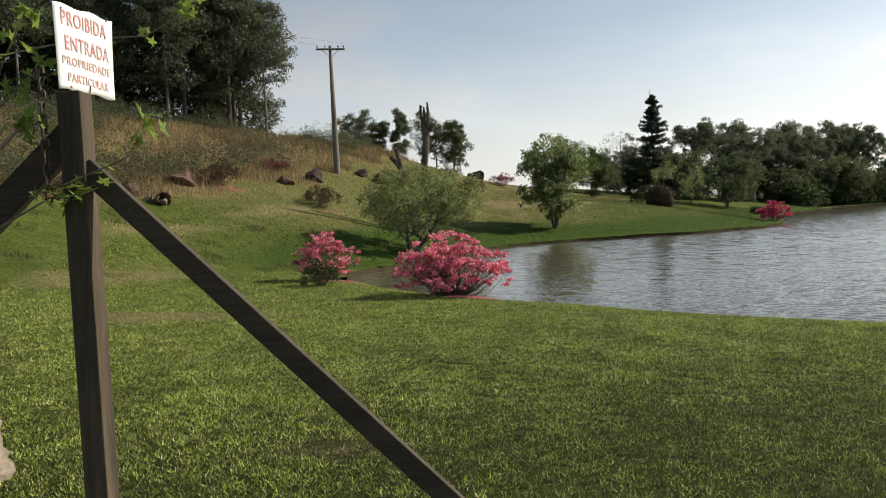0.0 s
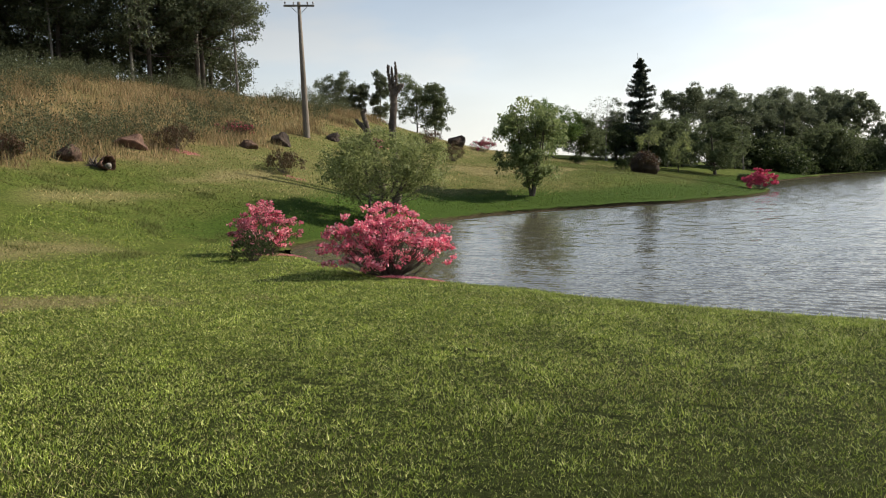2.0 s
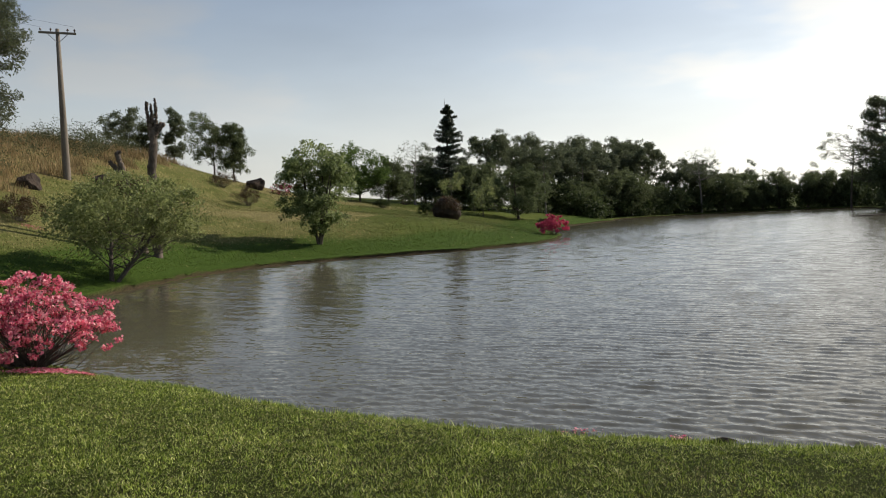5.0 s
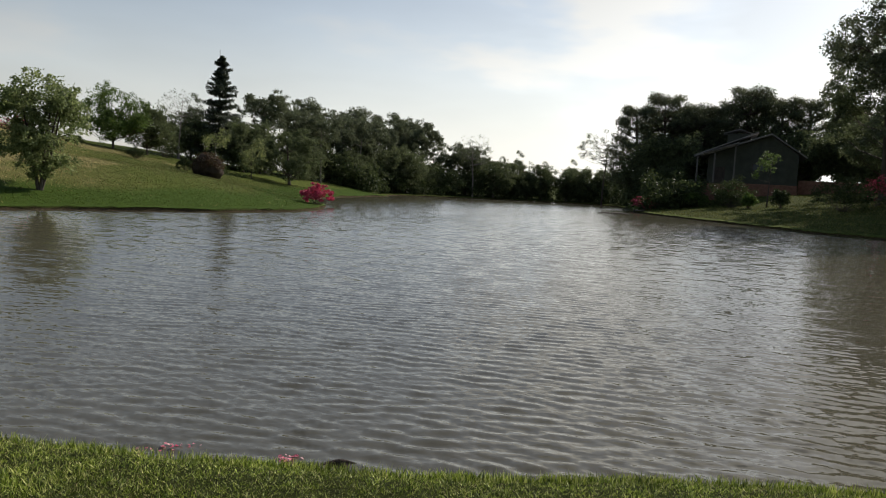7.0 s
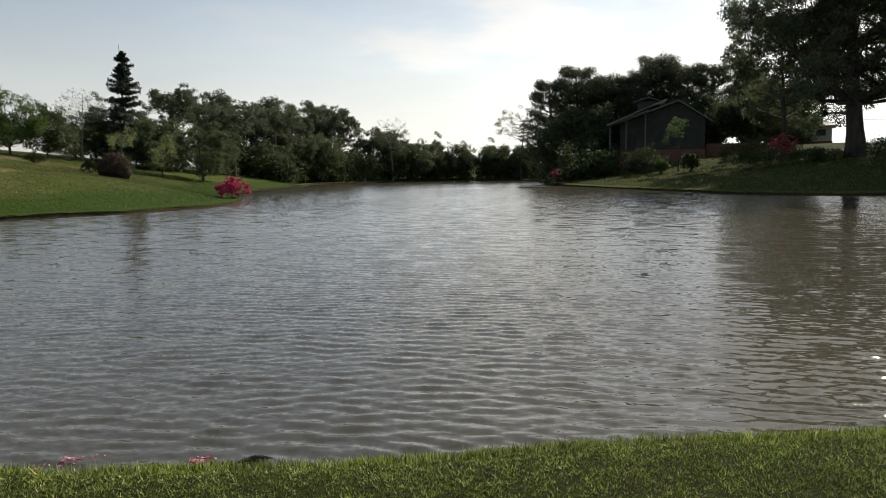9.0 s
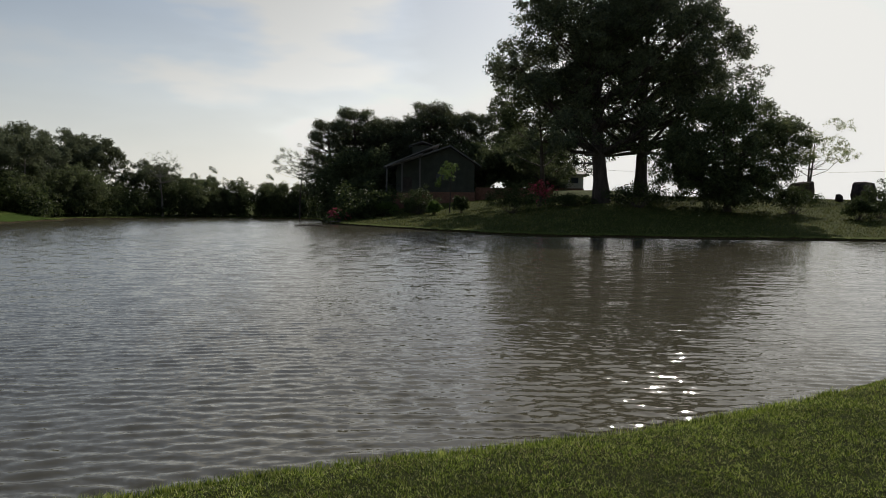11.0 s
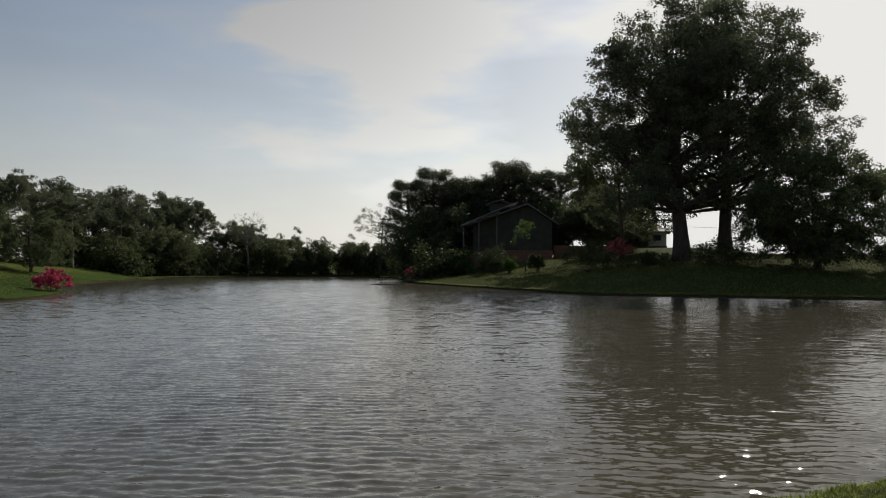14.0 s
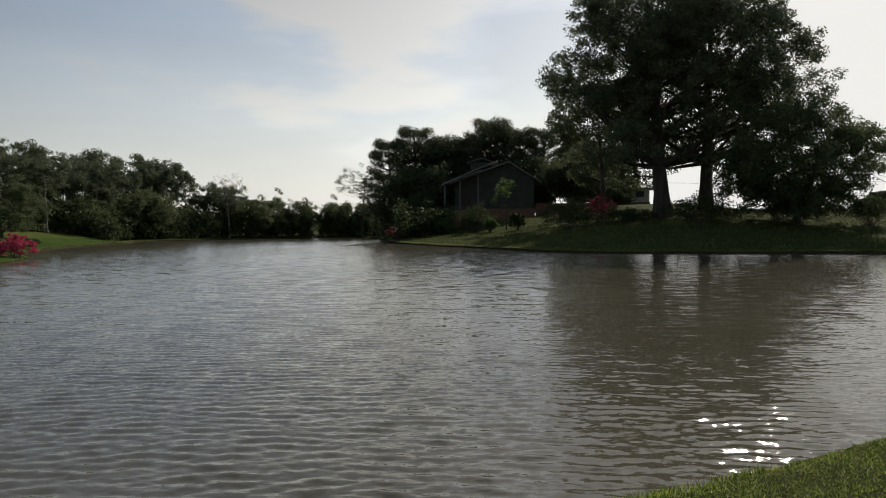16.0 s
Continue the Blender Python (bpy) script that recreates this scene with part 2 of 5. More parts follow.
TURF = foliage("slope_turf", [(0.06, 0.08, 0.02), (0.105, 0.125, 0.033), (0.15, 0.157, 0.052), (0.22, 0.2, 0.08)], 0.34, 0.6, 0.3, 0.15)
LUSH = foliage("strip_turf", [(0.035, 0.058, 0.012), (0.065, 0.1, 0.02), (0.1, 0.14, 0.03)], 0.35, 0.6, 0.3, 0.15)
SCRUB = foliage("scrub_leaves", [(0.055, 0.066, 0.034), (0.095, 0.108, 0.054), (0.14, 0.15, 0.08)], 0.35, 0.6, 0.5, 0.15)
STRAW = foliage("dry_grass", [(0.18, 0.15, 0.06), (0.42, 0.34, 0.15), (0.62, 0.52, 0.27), (0.17, 0.17, 0.06)], 0.3, 0.7, 0.12)
MEADOW = foliage("meadow_straw", [(0.11, 0.09, 0.045), (0.27, 0.185, 0.1), (0.46, 0.315, 0.17), (0.12, 0.13, 0.055), (0.38, 0.265, 0.13)], 0.25, 0.7, 0.16, 0.15, 0.6, 1.25)
STONE = surface("field_stone", (0.06, 0.042, 0.032), (0.18, 0.11, 0.075), 2.2, 18, 0.95, 0.08, None, 0.0, 0.1)
STONE_DARK = surface("dark_stone", (0.03, 0.025, 0.022), (0.095, 0.07, 0.055), 1.6, 12, 0.95, 0.09, None, 0.0, 0.1)
CONCRETE = surface("pole_concrete", (0.14, 0.115, 0.09), (0.24, 0.2, 0.16), 1.2, 25, 0.85, 0.006, (1, 1, 0.3))

# ---- the lie of the land ----
SHORE_NEAR = [(-3.2, 26.0), (-3.05, 24.3), (-2.25, 22.5), (-1.25, 20.2), (-0.5, 18.7), (0.6, 17.25), (1.6, 15.95), (2.75, 14.75), (4.3, 12.85), (6.4, 11.0), (7.8, 10.05), (8.7, 9.5),
              (10.2, 8.85), (11.4, 8.1), (13.6, 7.0), (15.6, 6.35), (19.5, 5.4), (30, 3), (50, -2), (75, -9), (100, -14)]
SHORE_RIGHT = [(96, -3), (81, 9.9), (75, 16.5), (69, 24.5), (64, 31.6), (60.5, 39), (62.5, 45), (67.5, 56.5), (73, 69), (79, 81), (88, 91)]
SHORE_FAR = [(100, 106), (108, 118), (102, 126), (87, 128), (72, 124), (61, 118)]
SHORE_LEFT = [(55.5, 108.5), (50, 103), (43, 94), (34, 80), (29, 67), (27.6, 61.5), (25.4, 56.6), (22, 51.4), (17.6, 48.0), (12.5, 45.7),
              (7.1, 44.0), (3.1, 40.6), (0.6, 35.6), (-0.4, 32.8), (-1.8, 29.8)]
SHORE = np.array(SHORE_NEAR + SHORE_RIGHT + SHORE_FAR + SHORE_LEFT, float)
KIND = np.array([0] * len(SHORE_NEAR) + [1] * len(SHORE_RIGHT) + [2] * len(SHORE_FAR) + [3] * len(SHORE_LEFT))


def rounded(P, n=5):
    """A closed Catmull-Rom curve through the corners."""
    a, b, c, d = np.roll(P, 1, 0), P, np.roll(P, -1, 0), np.roll(P, -2, 0)
    t = np.arange(n)[None, :, None] / n
    a, b, c, d = (q[:, None] for q in (a, b, c, d))
    Q = 0.5 * (2 * b + (c - a) * t + (2 * a - 5 * b + 4 * c - d) * t**2 + (3 * b - a - 3 * c + d) * t**3)
    return Q.reshape(-1, 2)


CURVE = rounded(SHORE)


def shore_distance(x, y):
    """Metres from the waterline, positive on land."""
    p = np.stack([np.ravel(x), np.ravel(y)], -1).astype(float)
    best, inside = np.full(len(p), 1e18), np.zeros(len(p), bool)
    for a, b in zip(CURVE, np.roll(CURVE, -1, 0)):
        ab, ap = b - a, p - a
        t = np.clip((ap @ ab) / (ab @ ab), 0, 1)
        best = np.minimum(best, ((ap - t[:, None] * ab) ** 2).sum(1))
        cross = (a[1] > p[:, 1]) != (b[1] > p[:, 1])
        with np.errstate(divide="ignore", invalid="ignore"):
            inside ^= cross & (p[:, 0] < ab[0] * (p[:, 1] - a[1]) / ab[1] + a[0])
    return (np.sqrt(best) * np.where(inside, -1, 1)).reshape(np.shape(x))


def step(a, b, v):
    t = np.clip((v - a) / (b - a), 0, 1)
    return t * t * (3 - 2 * t)


def height(x, y):
    x, y = np.asarray(x, float), np.asarray(y, float)
    d = shore_distance(x, y)
    e = np.maximum(d, 0)
    w = np.zeros((4, *x.shape))
    for (px, py), k in zip(SHORE, KIND):
        w[k] += 1 / (((x - px) ** 2 + (y - py) ** 2) ** 2 + 0.5)
    w /= w.sum(0)
    lip = 0.14 * (1 - np.exp(-e / 0.35))
    near = (0.034 + 0.02 * step(-2, -8, x) + 0.085 * step(40, 70, x)) * np.minimum(e, 34)
    right = 0.125 * np.where(e > 27, 27 + 9 * (1 - np.exp(-(e - 27) / 9)), e) + 3.2 * step(100, 124, x) * step(46, 64, y) + 1.0 * step(86, 96, x) * step(62, 74, y)
    far = 0.5 * (1 - np.exp(-e / 6)) + 0.012 * np.minimum(e, 100)
    slope = 0.19 + 0.21 / (1 + np.exp((x + 2.0) / 4.0))
    lie = np.maximum(e - 0.5, 0) - 0.3 * (1 - np.exp(-e))
    left = slope * np.where(lie > 27, 27 + 4 * (1 - np.exp(-(lie - 27) / 4)), lie)
    left = left - 2.0 * np.exp(-((x - 3.0) ** 2 + (y - 69) ** 2) / 64)
    left = left + 2.2 * np.exp(-((x + 25) ** 2 + (y - 53) ** 2) / 180)
    climb = step(19, 31, y + 0.3 * np.clip(-x - 4, 0, 16))
    left = left * climb + near * (1 - climb)
    h = lip + w[0] * near + w[1] * right + w[2] * far + w[3] * left
    # the hillside runs on to the left of the lawn
    h = h + (1 - w[3]) * w[0] * 0.34 * np.maximum(-x - 6.5, 0) * climb
    return np.where(d > 0, h, np.maximum(d * 0.4, -0.25) + np.maximum(d, -12) * 0.1)


def on_ground(x, y, sink=0.0):
    return (x, y, float(height(np.array([x]), np.array([y]))[0]) - sink)


def spaced(lo, hi, fine_lo, fine_hi, fine, mid_lo, mid_hi, mid):
    """Grid lines: fine in the middle, then medium, then growing to the horizon."""
    v = list(np.arange(fine_lo, fine_hi + 1e-6, fine))
    v = list(np.arange(fine_lo - mid, mid_lo - 1e-6, -mid))[::-1] + v + list(np.arange(v[-1] + mid, mid_hi + 1e-6, mid))
    s = mid
    while v[-1] < hi:
        s *= 1.25
        v.append(v[-1] + s)
    s = mid
    while v[0] > lo:
        s *= 1.25
        v.insert(0, v[0] - s)
    return np.array(v)


gx = spaced(-2500, 2500, -5, 21, 0.22, -60, 135, 1.05)
gy = spaced(-2500, 2500, 2, 24, 0.22, -25, 140, 1.05)
GX, GY = np.meshgrid(gx, gy, indexing="ij")
GZ = height(GX, GY)
gi, gj = np.meshgrid(np.arange(len(gx) - 1), np.arange(len(gy) - 1), indexing="ij")
gq = gi * len(gy) + gj
ground_faces = np.stack([gq, gq + len(gy), gq + len(gy) + 1, gq + 1], -1).reshape(-1, 4)


def ground_material():
    m, n, l, b = nodes_of("lawn")
    geo = n.new("ShaderNodeNewGeometry")
    co = geo.outputs["Position"]
    big, mid, fine = noise_of(n, l, co, 0.16, 5, 0.6), noise_of(n, l, co, 1.3, 7, 0.75), noise_of(n, l, co, 13, 7, 0.8)
    lawn = ramp_of(n, [(0.25, (0.045, 0.066, 0.014)), (0.5, (0.078, 0.1, 0.022)), (0.75, (0.125, 0.132, 0.038))])
    l.new(mid.outputs["Fac"], lawn.inputs["Fac"])
    worn = n.new("ShaderNodeAttribute")
    worn.attribute_name = "dry"
    dry = mix_of(n, l, worn.outputs["Fac"], lawn.outputs["Color"], (0.18, 0.155, 0.07))
    meadow = n.new("ShaderNodeAttribute")
    meadow.attribute_name = "meadow"
    straw = ramp_of(n, [(0.3, (0.08, 0.085, 0.03)), (0.52, (0.17, 0.13, 0.06)), (0.7, (0.26, 0.18, 0.09))])
    l.new(mid.outputs["Fac"], straw.inputs["Fac"])
    both = mix_of(n, l, meadow.outputs["Fac"], dry, straw.outputs["Color"])
    lush = n.new("ShaderNodeAttribute")
    lush.attribute_name = "lush"
    both = mix_of(n, l, lush.outputs["Fac"], both, (0.045, 0.078, 0.014))
    soil = n.new("ShaderNodeAttribute")
    soil.attribute_name = "soil"
    mud = mix_of(n, l, soil.outputs["Fac"], both, (0.055, 0.042, 0.027))
    # dark thatch under the lawn; on the far bank this paints tree shade
    thatch_and_shade = n.new("ShaderNodeAttribute")
    thatch_and_shade.attribute_name = "thatch_and_shade"
    mud = mix_of(n, l, thatch_and_shade.outputs["Fac"], mud, (0.024, 0.028, 0.01))
    grain = ramp_of(n, [(0.36, (0.22, 0.24, 0.22)), (0.64, (1.75, 1.7, 1.6))])
    l.new(fine.outputs["Fac"], grain.inputs["Fac"])
    l.new(mix_of(n, l, 0.9, mud, grain.outputs["Color"], "MULTIPLY"), b.inputs["Base Color"])
    b.inputs["Roughness"].default_value, b.inputs["Specular IOR Level"].default_value = 0.95, 0.03
    bp = n.new("ShaderNodeBump")
    bp.inputs["Distance"].default_value, bp.inputs["Strength"].default_value = 0.04, 0.9
    l.new(fine.outputs["Fac"], bp.inputs["Height"])
    l.new(bp.outputs["Normal"], b.inputs["Normal"])
    return m


def meadow_mask(x, y):
    """Where the hillside is left unmown: above the line of stones and out to the wood."""
    edge = -7.2 + 0.30 * (y - 48) * (y < 48) + 0.16 * (y - 48) * (y >= 48)
    edge = np.where(y < 34, edge - 0.5 * (34 - y) * 0.6, edge)
    return step(0.0, 2.2, edge - x + 0.8 * np.sin(y * 0.7) + 0.5 * np.sin(y * 1.9)) * step(14, 24, y - 0.2 * x)


def lush_mask(x, y):
    """The level strip along the bay that is mown and watered like the lawn."""
    mask = 0.9 * step(25, 29, y) * step(60, 52, x)
    near = (mask > 0) & (y < 115)
    mask[near] *= step(6.2, 4.2, shore_distance(x[near], y[near]) + 0.6 * np.sin(x[near] * 0.7))
    return np.where(near, mask, 0)


def dry_mask(x, y):
    """Worn straw-coloured patches in the turf."""
    wob = np.sin(x * 1.7 + 1.3 * np.sin(y * 1.1)) * np.sin(y * 1.3 + 0.8 * np.sin(x * 0.9)) + 0.5 * np.sin(x * 4.1 + y * 3.3)
    m = 0.0
    for px, py, rx, ry, turn in ((-4.6, 13.2, 2.4, 1.0, 0.2), (-9.0, 21.0, 3.0, 1.5, 0.9), (-10.5, 29.0, 4.5, 0.8, 1.15), (-8.0, 37.0, 5.0, 0.7, 1.2), (-0.7, 4.9, 0.5, 0.25, 0), (-6.5, 9.0, 1.2, 0.6, 0.5), (10.5, 84.0, 12.0, 7.0, 0.3), (6.0, 58.0, 9.0, 3.0, 0.5)):
        c, s = math.cos(turn), math.sin(turn)
        u, v = ((x - px) * c + (y - py) * s) / rx, ((y - py) * c - (x - px) * s) / ry
        m = np.maximum(m, np.exp(-(u * u + v * v)))
    slope = step(31, 37, y + 0.2 * x)
    up = slope > 0
    slope[up] *= step(3, 6, shore_distance(x[up], y[up]))
    return np.clip(step(0.25, 0.9, m + 0.22 * wob * (m > 0.05)) * 0.85 + 0.12 * step(0.6, 1.3, wob) + (0.42 + 0.2 * wob) * slope * step(14, 8, x), 0, 1)


ground_mesh = smooth(mesh_np("ground", np.stack([GX, GY, GZ], -1).reshape(-1, 3), ground_faces))
shore_d = shore_distance(GX, GY)
layer = ground_mesh.attributes.new("meadow", "FLOAT", "POINT")
layer.data.foreach_set("value", meadow_mask(GX, GY).ravel().astype(np.float32))


def off_line(X, Y, line):
    best = np.full(np.shape(X), 1e9)
    for (ax, ay), (bx, by) in zip(line, line[1:]):
        t = np.clip(((X - ax) * (bx - ax) + (Y - ay) * (by - ay)) / ((bx - ax) ** 2 + (by - ay) ** 2), 0, 1)
        best = np.minimum(best, np.hypot(X - ax - t * (bx - ax), Y - ay - t * (by - ay)))
    return best


WALKED = [(0, 0), (3, 4.3), (5.4, 5.5), (8.4, 4.0)]


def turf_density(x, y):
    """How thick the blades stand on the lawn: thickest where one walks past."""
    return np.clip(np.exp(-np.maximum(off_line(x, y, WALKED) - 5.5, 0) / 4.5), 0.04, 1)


# thatch below the lawn's blades, plus tree shade painted over the right bank
layer = ground_mesh.attributes.new("thatch_and_shade", "FLOAT", "POINT")
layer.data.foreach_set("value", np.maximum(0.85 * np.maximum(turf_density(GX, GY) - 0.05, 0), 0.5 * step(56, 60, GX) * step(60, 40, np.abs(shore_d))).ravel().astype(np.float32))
layer = ground_mesh.attributes.new("lush", "FLOAT", "POINT")
layer.data.foreach_set("value", lush_mask(GX, GY).ravel().astype(np.float32))
layer = ground_mesh.attributes.new("dry", "FLOAT", "POINT")
layer.data.foreach_set("value", dry_mask(GX, GY).ravel().astype(np.float32))
layer = ground_mesh.attributes.new("soil", "FLOAT", "POINT")
layer.data.foreach_set("value", (1 - step(-0.05, 0.14, shore_d)).ravel().astype(np.float32))
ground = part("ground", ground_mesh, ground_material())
tagged(ground, "mown green lawn and dry hillside sloping to a lake", "ground", kind="structure")


def water_material():
    m, n, l, b = nodes_of("lake_water")
    geo = n.new("ShaderNodeNewGeometry")
    co = geo.outputs["Position"]
    murk = noise_of(n, l, co, 0.08, 3)
    tone = ramp_of(n, [(0.35, (0.082, 0.073, 0.049)), (0.65, (0.104, 0.093, 0.065))])
    l.new(murk.outputs["Fac"], tone.inputs["Fac"])
    l.new(tone.outputs["Color"], b.inputs["Base Color"])
    b.inputs["Roughness"].default_value, b.inputs["IOR"].default_value = 0.04, 1.333
    # ripples too small for the mesh: slopes laid on the surface in the wind's frame
    wind = n.new("ShaderNodeMapping")
    wind.vector_type = "TEXTURE"
    wind.inputs["Rotation"].default_value = (0, 0, WIND)
    l.new(co, wind.inputs["Vector"])
    small = noise_of(n, l, wind.outputs["Vector"], 1.0, 2.0, 0.55, (20.0, 7.5, 1.0))
    large = noise_of(n, l, wind.outputs["Vector"], 1.0, 2.0, 0.6, (3.0, 0.95, 1.0))
    gust = noise_of(n, l, wind.outputs["Vector"], 1.0, 2.0, 0.5, (0.05, 0.16, 1.0))
    rest = n.new("ShaderNodeAttribute")
    rest.attribute_name = "unshaped"

    def math_of(kind, a, c):
        q = n.new("ShaderNodeMath")
        q.operation = kind
        for socket, v in zip(q.inputs, (a, c)):
            if isinstance(v, float):
                socket.default_value = v
            else:
                l.new(v, socket)
        return q.outputs[0]

    def slopes(field, amount):
        sub, sc = n.new("ShaderNodeVectorMath"), n.new("ShaderNodeVectorMath")
        sub.operation, sc.operation = "SUBTRACT", "SCALE"
        sub.inputs[1].default_value = (0.5, 0.5, 0.5)
        l.new(field.outputs["Color"], sub.inputs[0])
        l.new(sub.outputs["Vector"], sc.inputs[0])
        l.new(amount, sc.inputs["Scale"])
        return sc.outputs["Vector"]

    breeze = math_of("ADD", math_of("MULTIPLY", gust.outputs["Fac"], 1.5), 0.3)
    fine = math_of("MULTIPLY", breeze, math_of("ADD", math_of("MULTIPLY", rest.outputs["Fac"], -0.12), 0.38))
    wide = math_of("MULTIPLY", breeze, math_of("MULTIPLY", rest.outputs["Fac"], 0.32))
    add, flat, turn, tilt, unit = (n.new("ShaderNodeVectorMath") for _ in range(5))
    flat.operation, tilt.operation, unit.operation = "MULTIPLY", "ADD", "NORMALIZE"
    l.new(slopes(small, fine), add.inputs[0])
    l.new(slopes(large, wide), add.inputs[1])
    flat.inputs[1].default_value = (1.0, 0.45, 0.0)
    l.new(add.outputs["Vector"], flat.inputs[0])
    # normals tilted down the wind to the near shore, for a brighter far reflection
    lean, tilted = n.new("ShaderNodeCombineXYZ"), n.new("ShaderNodeVectorMath")
    l.new(math_of("MULTIPLY", rest.outputs["Fac"], 0.065), lean.inputs["X"])
    l.new(flat.outputs["Vector"], tilted.inputs[0])
    l.new(lean.outputs["Vector"], tilted.inputs[1])
    spin = n.new("ShaderNodeVectorRotate")
    spin.rotation_type = "Z_AXIS"
    spin.inputs["Angle"].default_value = WIND
    l.new(tilted.outputs["Vector"], spin.inputs["Vector"])
    l.new(geo.outputs["Normal"], tilt.inputs[0])
    l.new(spin.outputs["Vector"], tilt.inputs[1])
    l.new(tilt.outputs["Vector"], unit.inputs[0])
    l.new(unit.outputs["Vector"], b.inputs["Normal"])
    return m


WIND = radians(222)


def wave_height(x, y, spacing):
    """Small wind waves of many lengths and directions, none shorter than the mesh can carry, and the share it can't."""
    rng = np.random.default_rng(77)
    z, kept = np.zeros_like(x), np.zeros_like(x)
    gust = 0.85 + 0.3 * np.sin(x * 0.11 + 1.4 * np.sin(y * 0.07)) * np.sin(y * 0.13 + 0.5)
    count = 52
    for _ in range(count):
        length = 0.095 * 3.2 ** rng.random()
        turn = WIND + rng.normal() * 0.5
        steep = 0.02
        k = 6.2832 / length
        bend = 0.9 * np.sin((x * math.cos(turn + 1.2) + y * math.sin(turn + 1.2)) * 1.1 / length + rng.uniform(0, 6))
        fade = np.clip((length / spacing - 1.7) / 1.2, 0, 1)
        kept = kept + fade ** 2 / count
        z += fade * steep / k * 1.41 * np.sin(k * (x * math.cos(turn) + y * math.sin(turn)) + bend + rng.uniform(0, 6.28))
    return z * gust, np.sqrt(np.clip(1 - kept, 0, 1))


# rings of mesh round the near shore, finest close by
ring = [3.0]
while ring[-1] < 160:
    ring.append(ring[-1] + np.clip(0.0044 * ring[-1], 0.04, 0.45))
ring = np.array(ring)
bearing = np.radians(np.linspace(-26, 120, 400))
WR, WB = np.meshgrid(ring, bearing, indexing="ij")
WX, WY = 6 + WR * np.sin(WB), 2 + WR * np.cos(WB)
spacing = np.maximum(np.gradient(ring)[:, None] + WR * 0, WR * (bearing[1] - bearing[0]) * 0.45)
WZ, unshaped = wave_height(WX, WY, spacing)
wi, wj = np.meshgrid(np.arange(len(ring) - 1), np.arange(len(bearing) - 1), indexing="ij")
wq = wi * len(bearing) + wj
wet = shore_distance(WX[:-1, :-1][::4, ::4], WY[:-1, :-1][::4, ::4]) < 1.6
wet = np.repeat(np.repeat(wet, 4, 0), 4, 1)[: len(ring) - 1, : len(bearing) - 1]
wq = wq[wet]
used, back = np.unique(np.stack([wq, wq + 1, wq + len(bearing) + 1, wq + len(bearing)], -1).reshape(-1, 4), return_inverse=True)
water_points = np.stack([WX, WY, WZ], -1).reshape(-1, 3)[used]
water_mesh = smooth(mesh_np("water", water_points, back.reshape(-1, 4)))
layer = water_mesh.attributes.new("unshaped", "FLOAT", "POINT")
layer.data.foreach_set("value", unshaped.ravel()[used].astype(np.float32))
water = part("water", water_mesh, water_material())
tagged(water, "murky grey green lake with small wind ripples", "lake", kind="structure")

# the undercut earth edge of the farther banks, turf on top and bare soil below
EDGE = np.concatenate([CURVE[5 * (len(SHORE_NEAR) + 1):], CURVE[:8]])
dense = np.concatenate([[0], np.cumsum(np.linalg.norm(np.diff(EDGE, axis=0), axis=1))])
at = np.arange(0, dense[-1], 0.4)
EDGE = np.stack([np.interp(at, dense, EDGE[:, k]) for k in range(2)], -1)
rng = np.random.default_rng(64)
ebb = np.convolve(rng.normal(size=len(EDGE) + 8), np.ones(9) / 3, "valid")
way = np.gradient(EDGE, axis=0)
inland = np.stack([way[:, 1], -way[:, 0]], -1) / np.linalg.norm(way, axis=1, keepdims=True)
if shore_distance(*(EDGE[20:21] + inland[20:21]).T)[0] < 0:
    inland = -inland
rows, soil_row = [], []
for off, z, bare in ((-0.1, -0.2, 1.0), (0.02, 0.04, 1.0), (0.07, 0.12, 0.8), (0.03, 0.19, 0.2), (0.3, 0.24, 0.0), (0.9, 0.24, 0.0), (2.2, 0.24, 0.0)):
    P = EDGE + inland * (off + 0.07 * ebb)[:, None]
    Z = z + 0.03 * rng.normal(size=len(P)) * (z > 0) + 0.02 * ebb
    if off > 0.2:
        Z = np.maximum(height(P[:, 0], P[:, 1]) + (0.06, 0.04, -0.08)[(off > 0.5) + (off > 1)], 0.16 if off < 1 else 0.0)
    rows.append(np.concatenate([P, Z[:, None]], 1))
    soil_row.append(np.full(len(P), bare))
m = len(EDGE)
ei, ej = np.meshgrid(np.arange(len(rows) - 1), np.arange(m - 1), indexing="ij")
eq = ei * m + ej
edge_mesh = smooth(mesh_np("bank_edge", np.concatenate(rows), np.stack([eq, eq + 1, eq + m + 1, eq + m], -1).reshape(-1, 4)))
layer = edge_mesh.attributes.new("soil", "FLOAT", "POINT")
layer.data.foreach_set("value", np.concatenate(soil_row).astype(np.float32))
layer = edge_mesh.attributes.new("lush", "FLOAT", "POINT")
layer.data.foreach_set("value", np.tile(lush_mask(EDGE[:, 0], EDGE[:, 1]), len(rows)).astype(np.float32))
bank_edge = part("bank_edge", edge_mesh, ground.data.materials[0])
tagged(bank_edge, "low undercut earth edge of the lake bank, turf on top", "bank", kind="structure")

# ---- trees ----


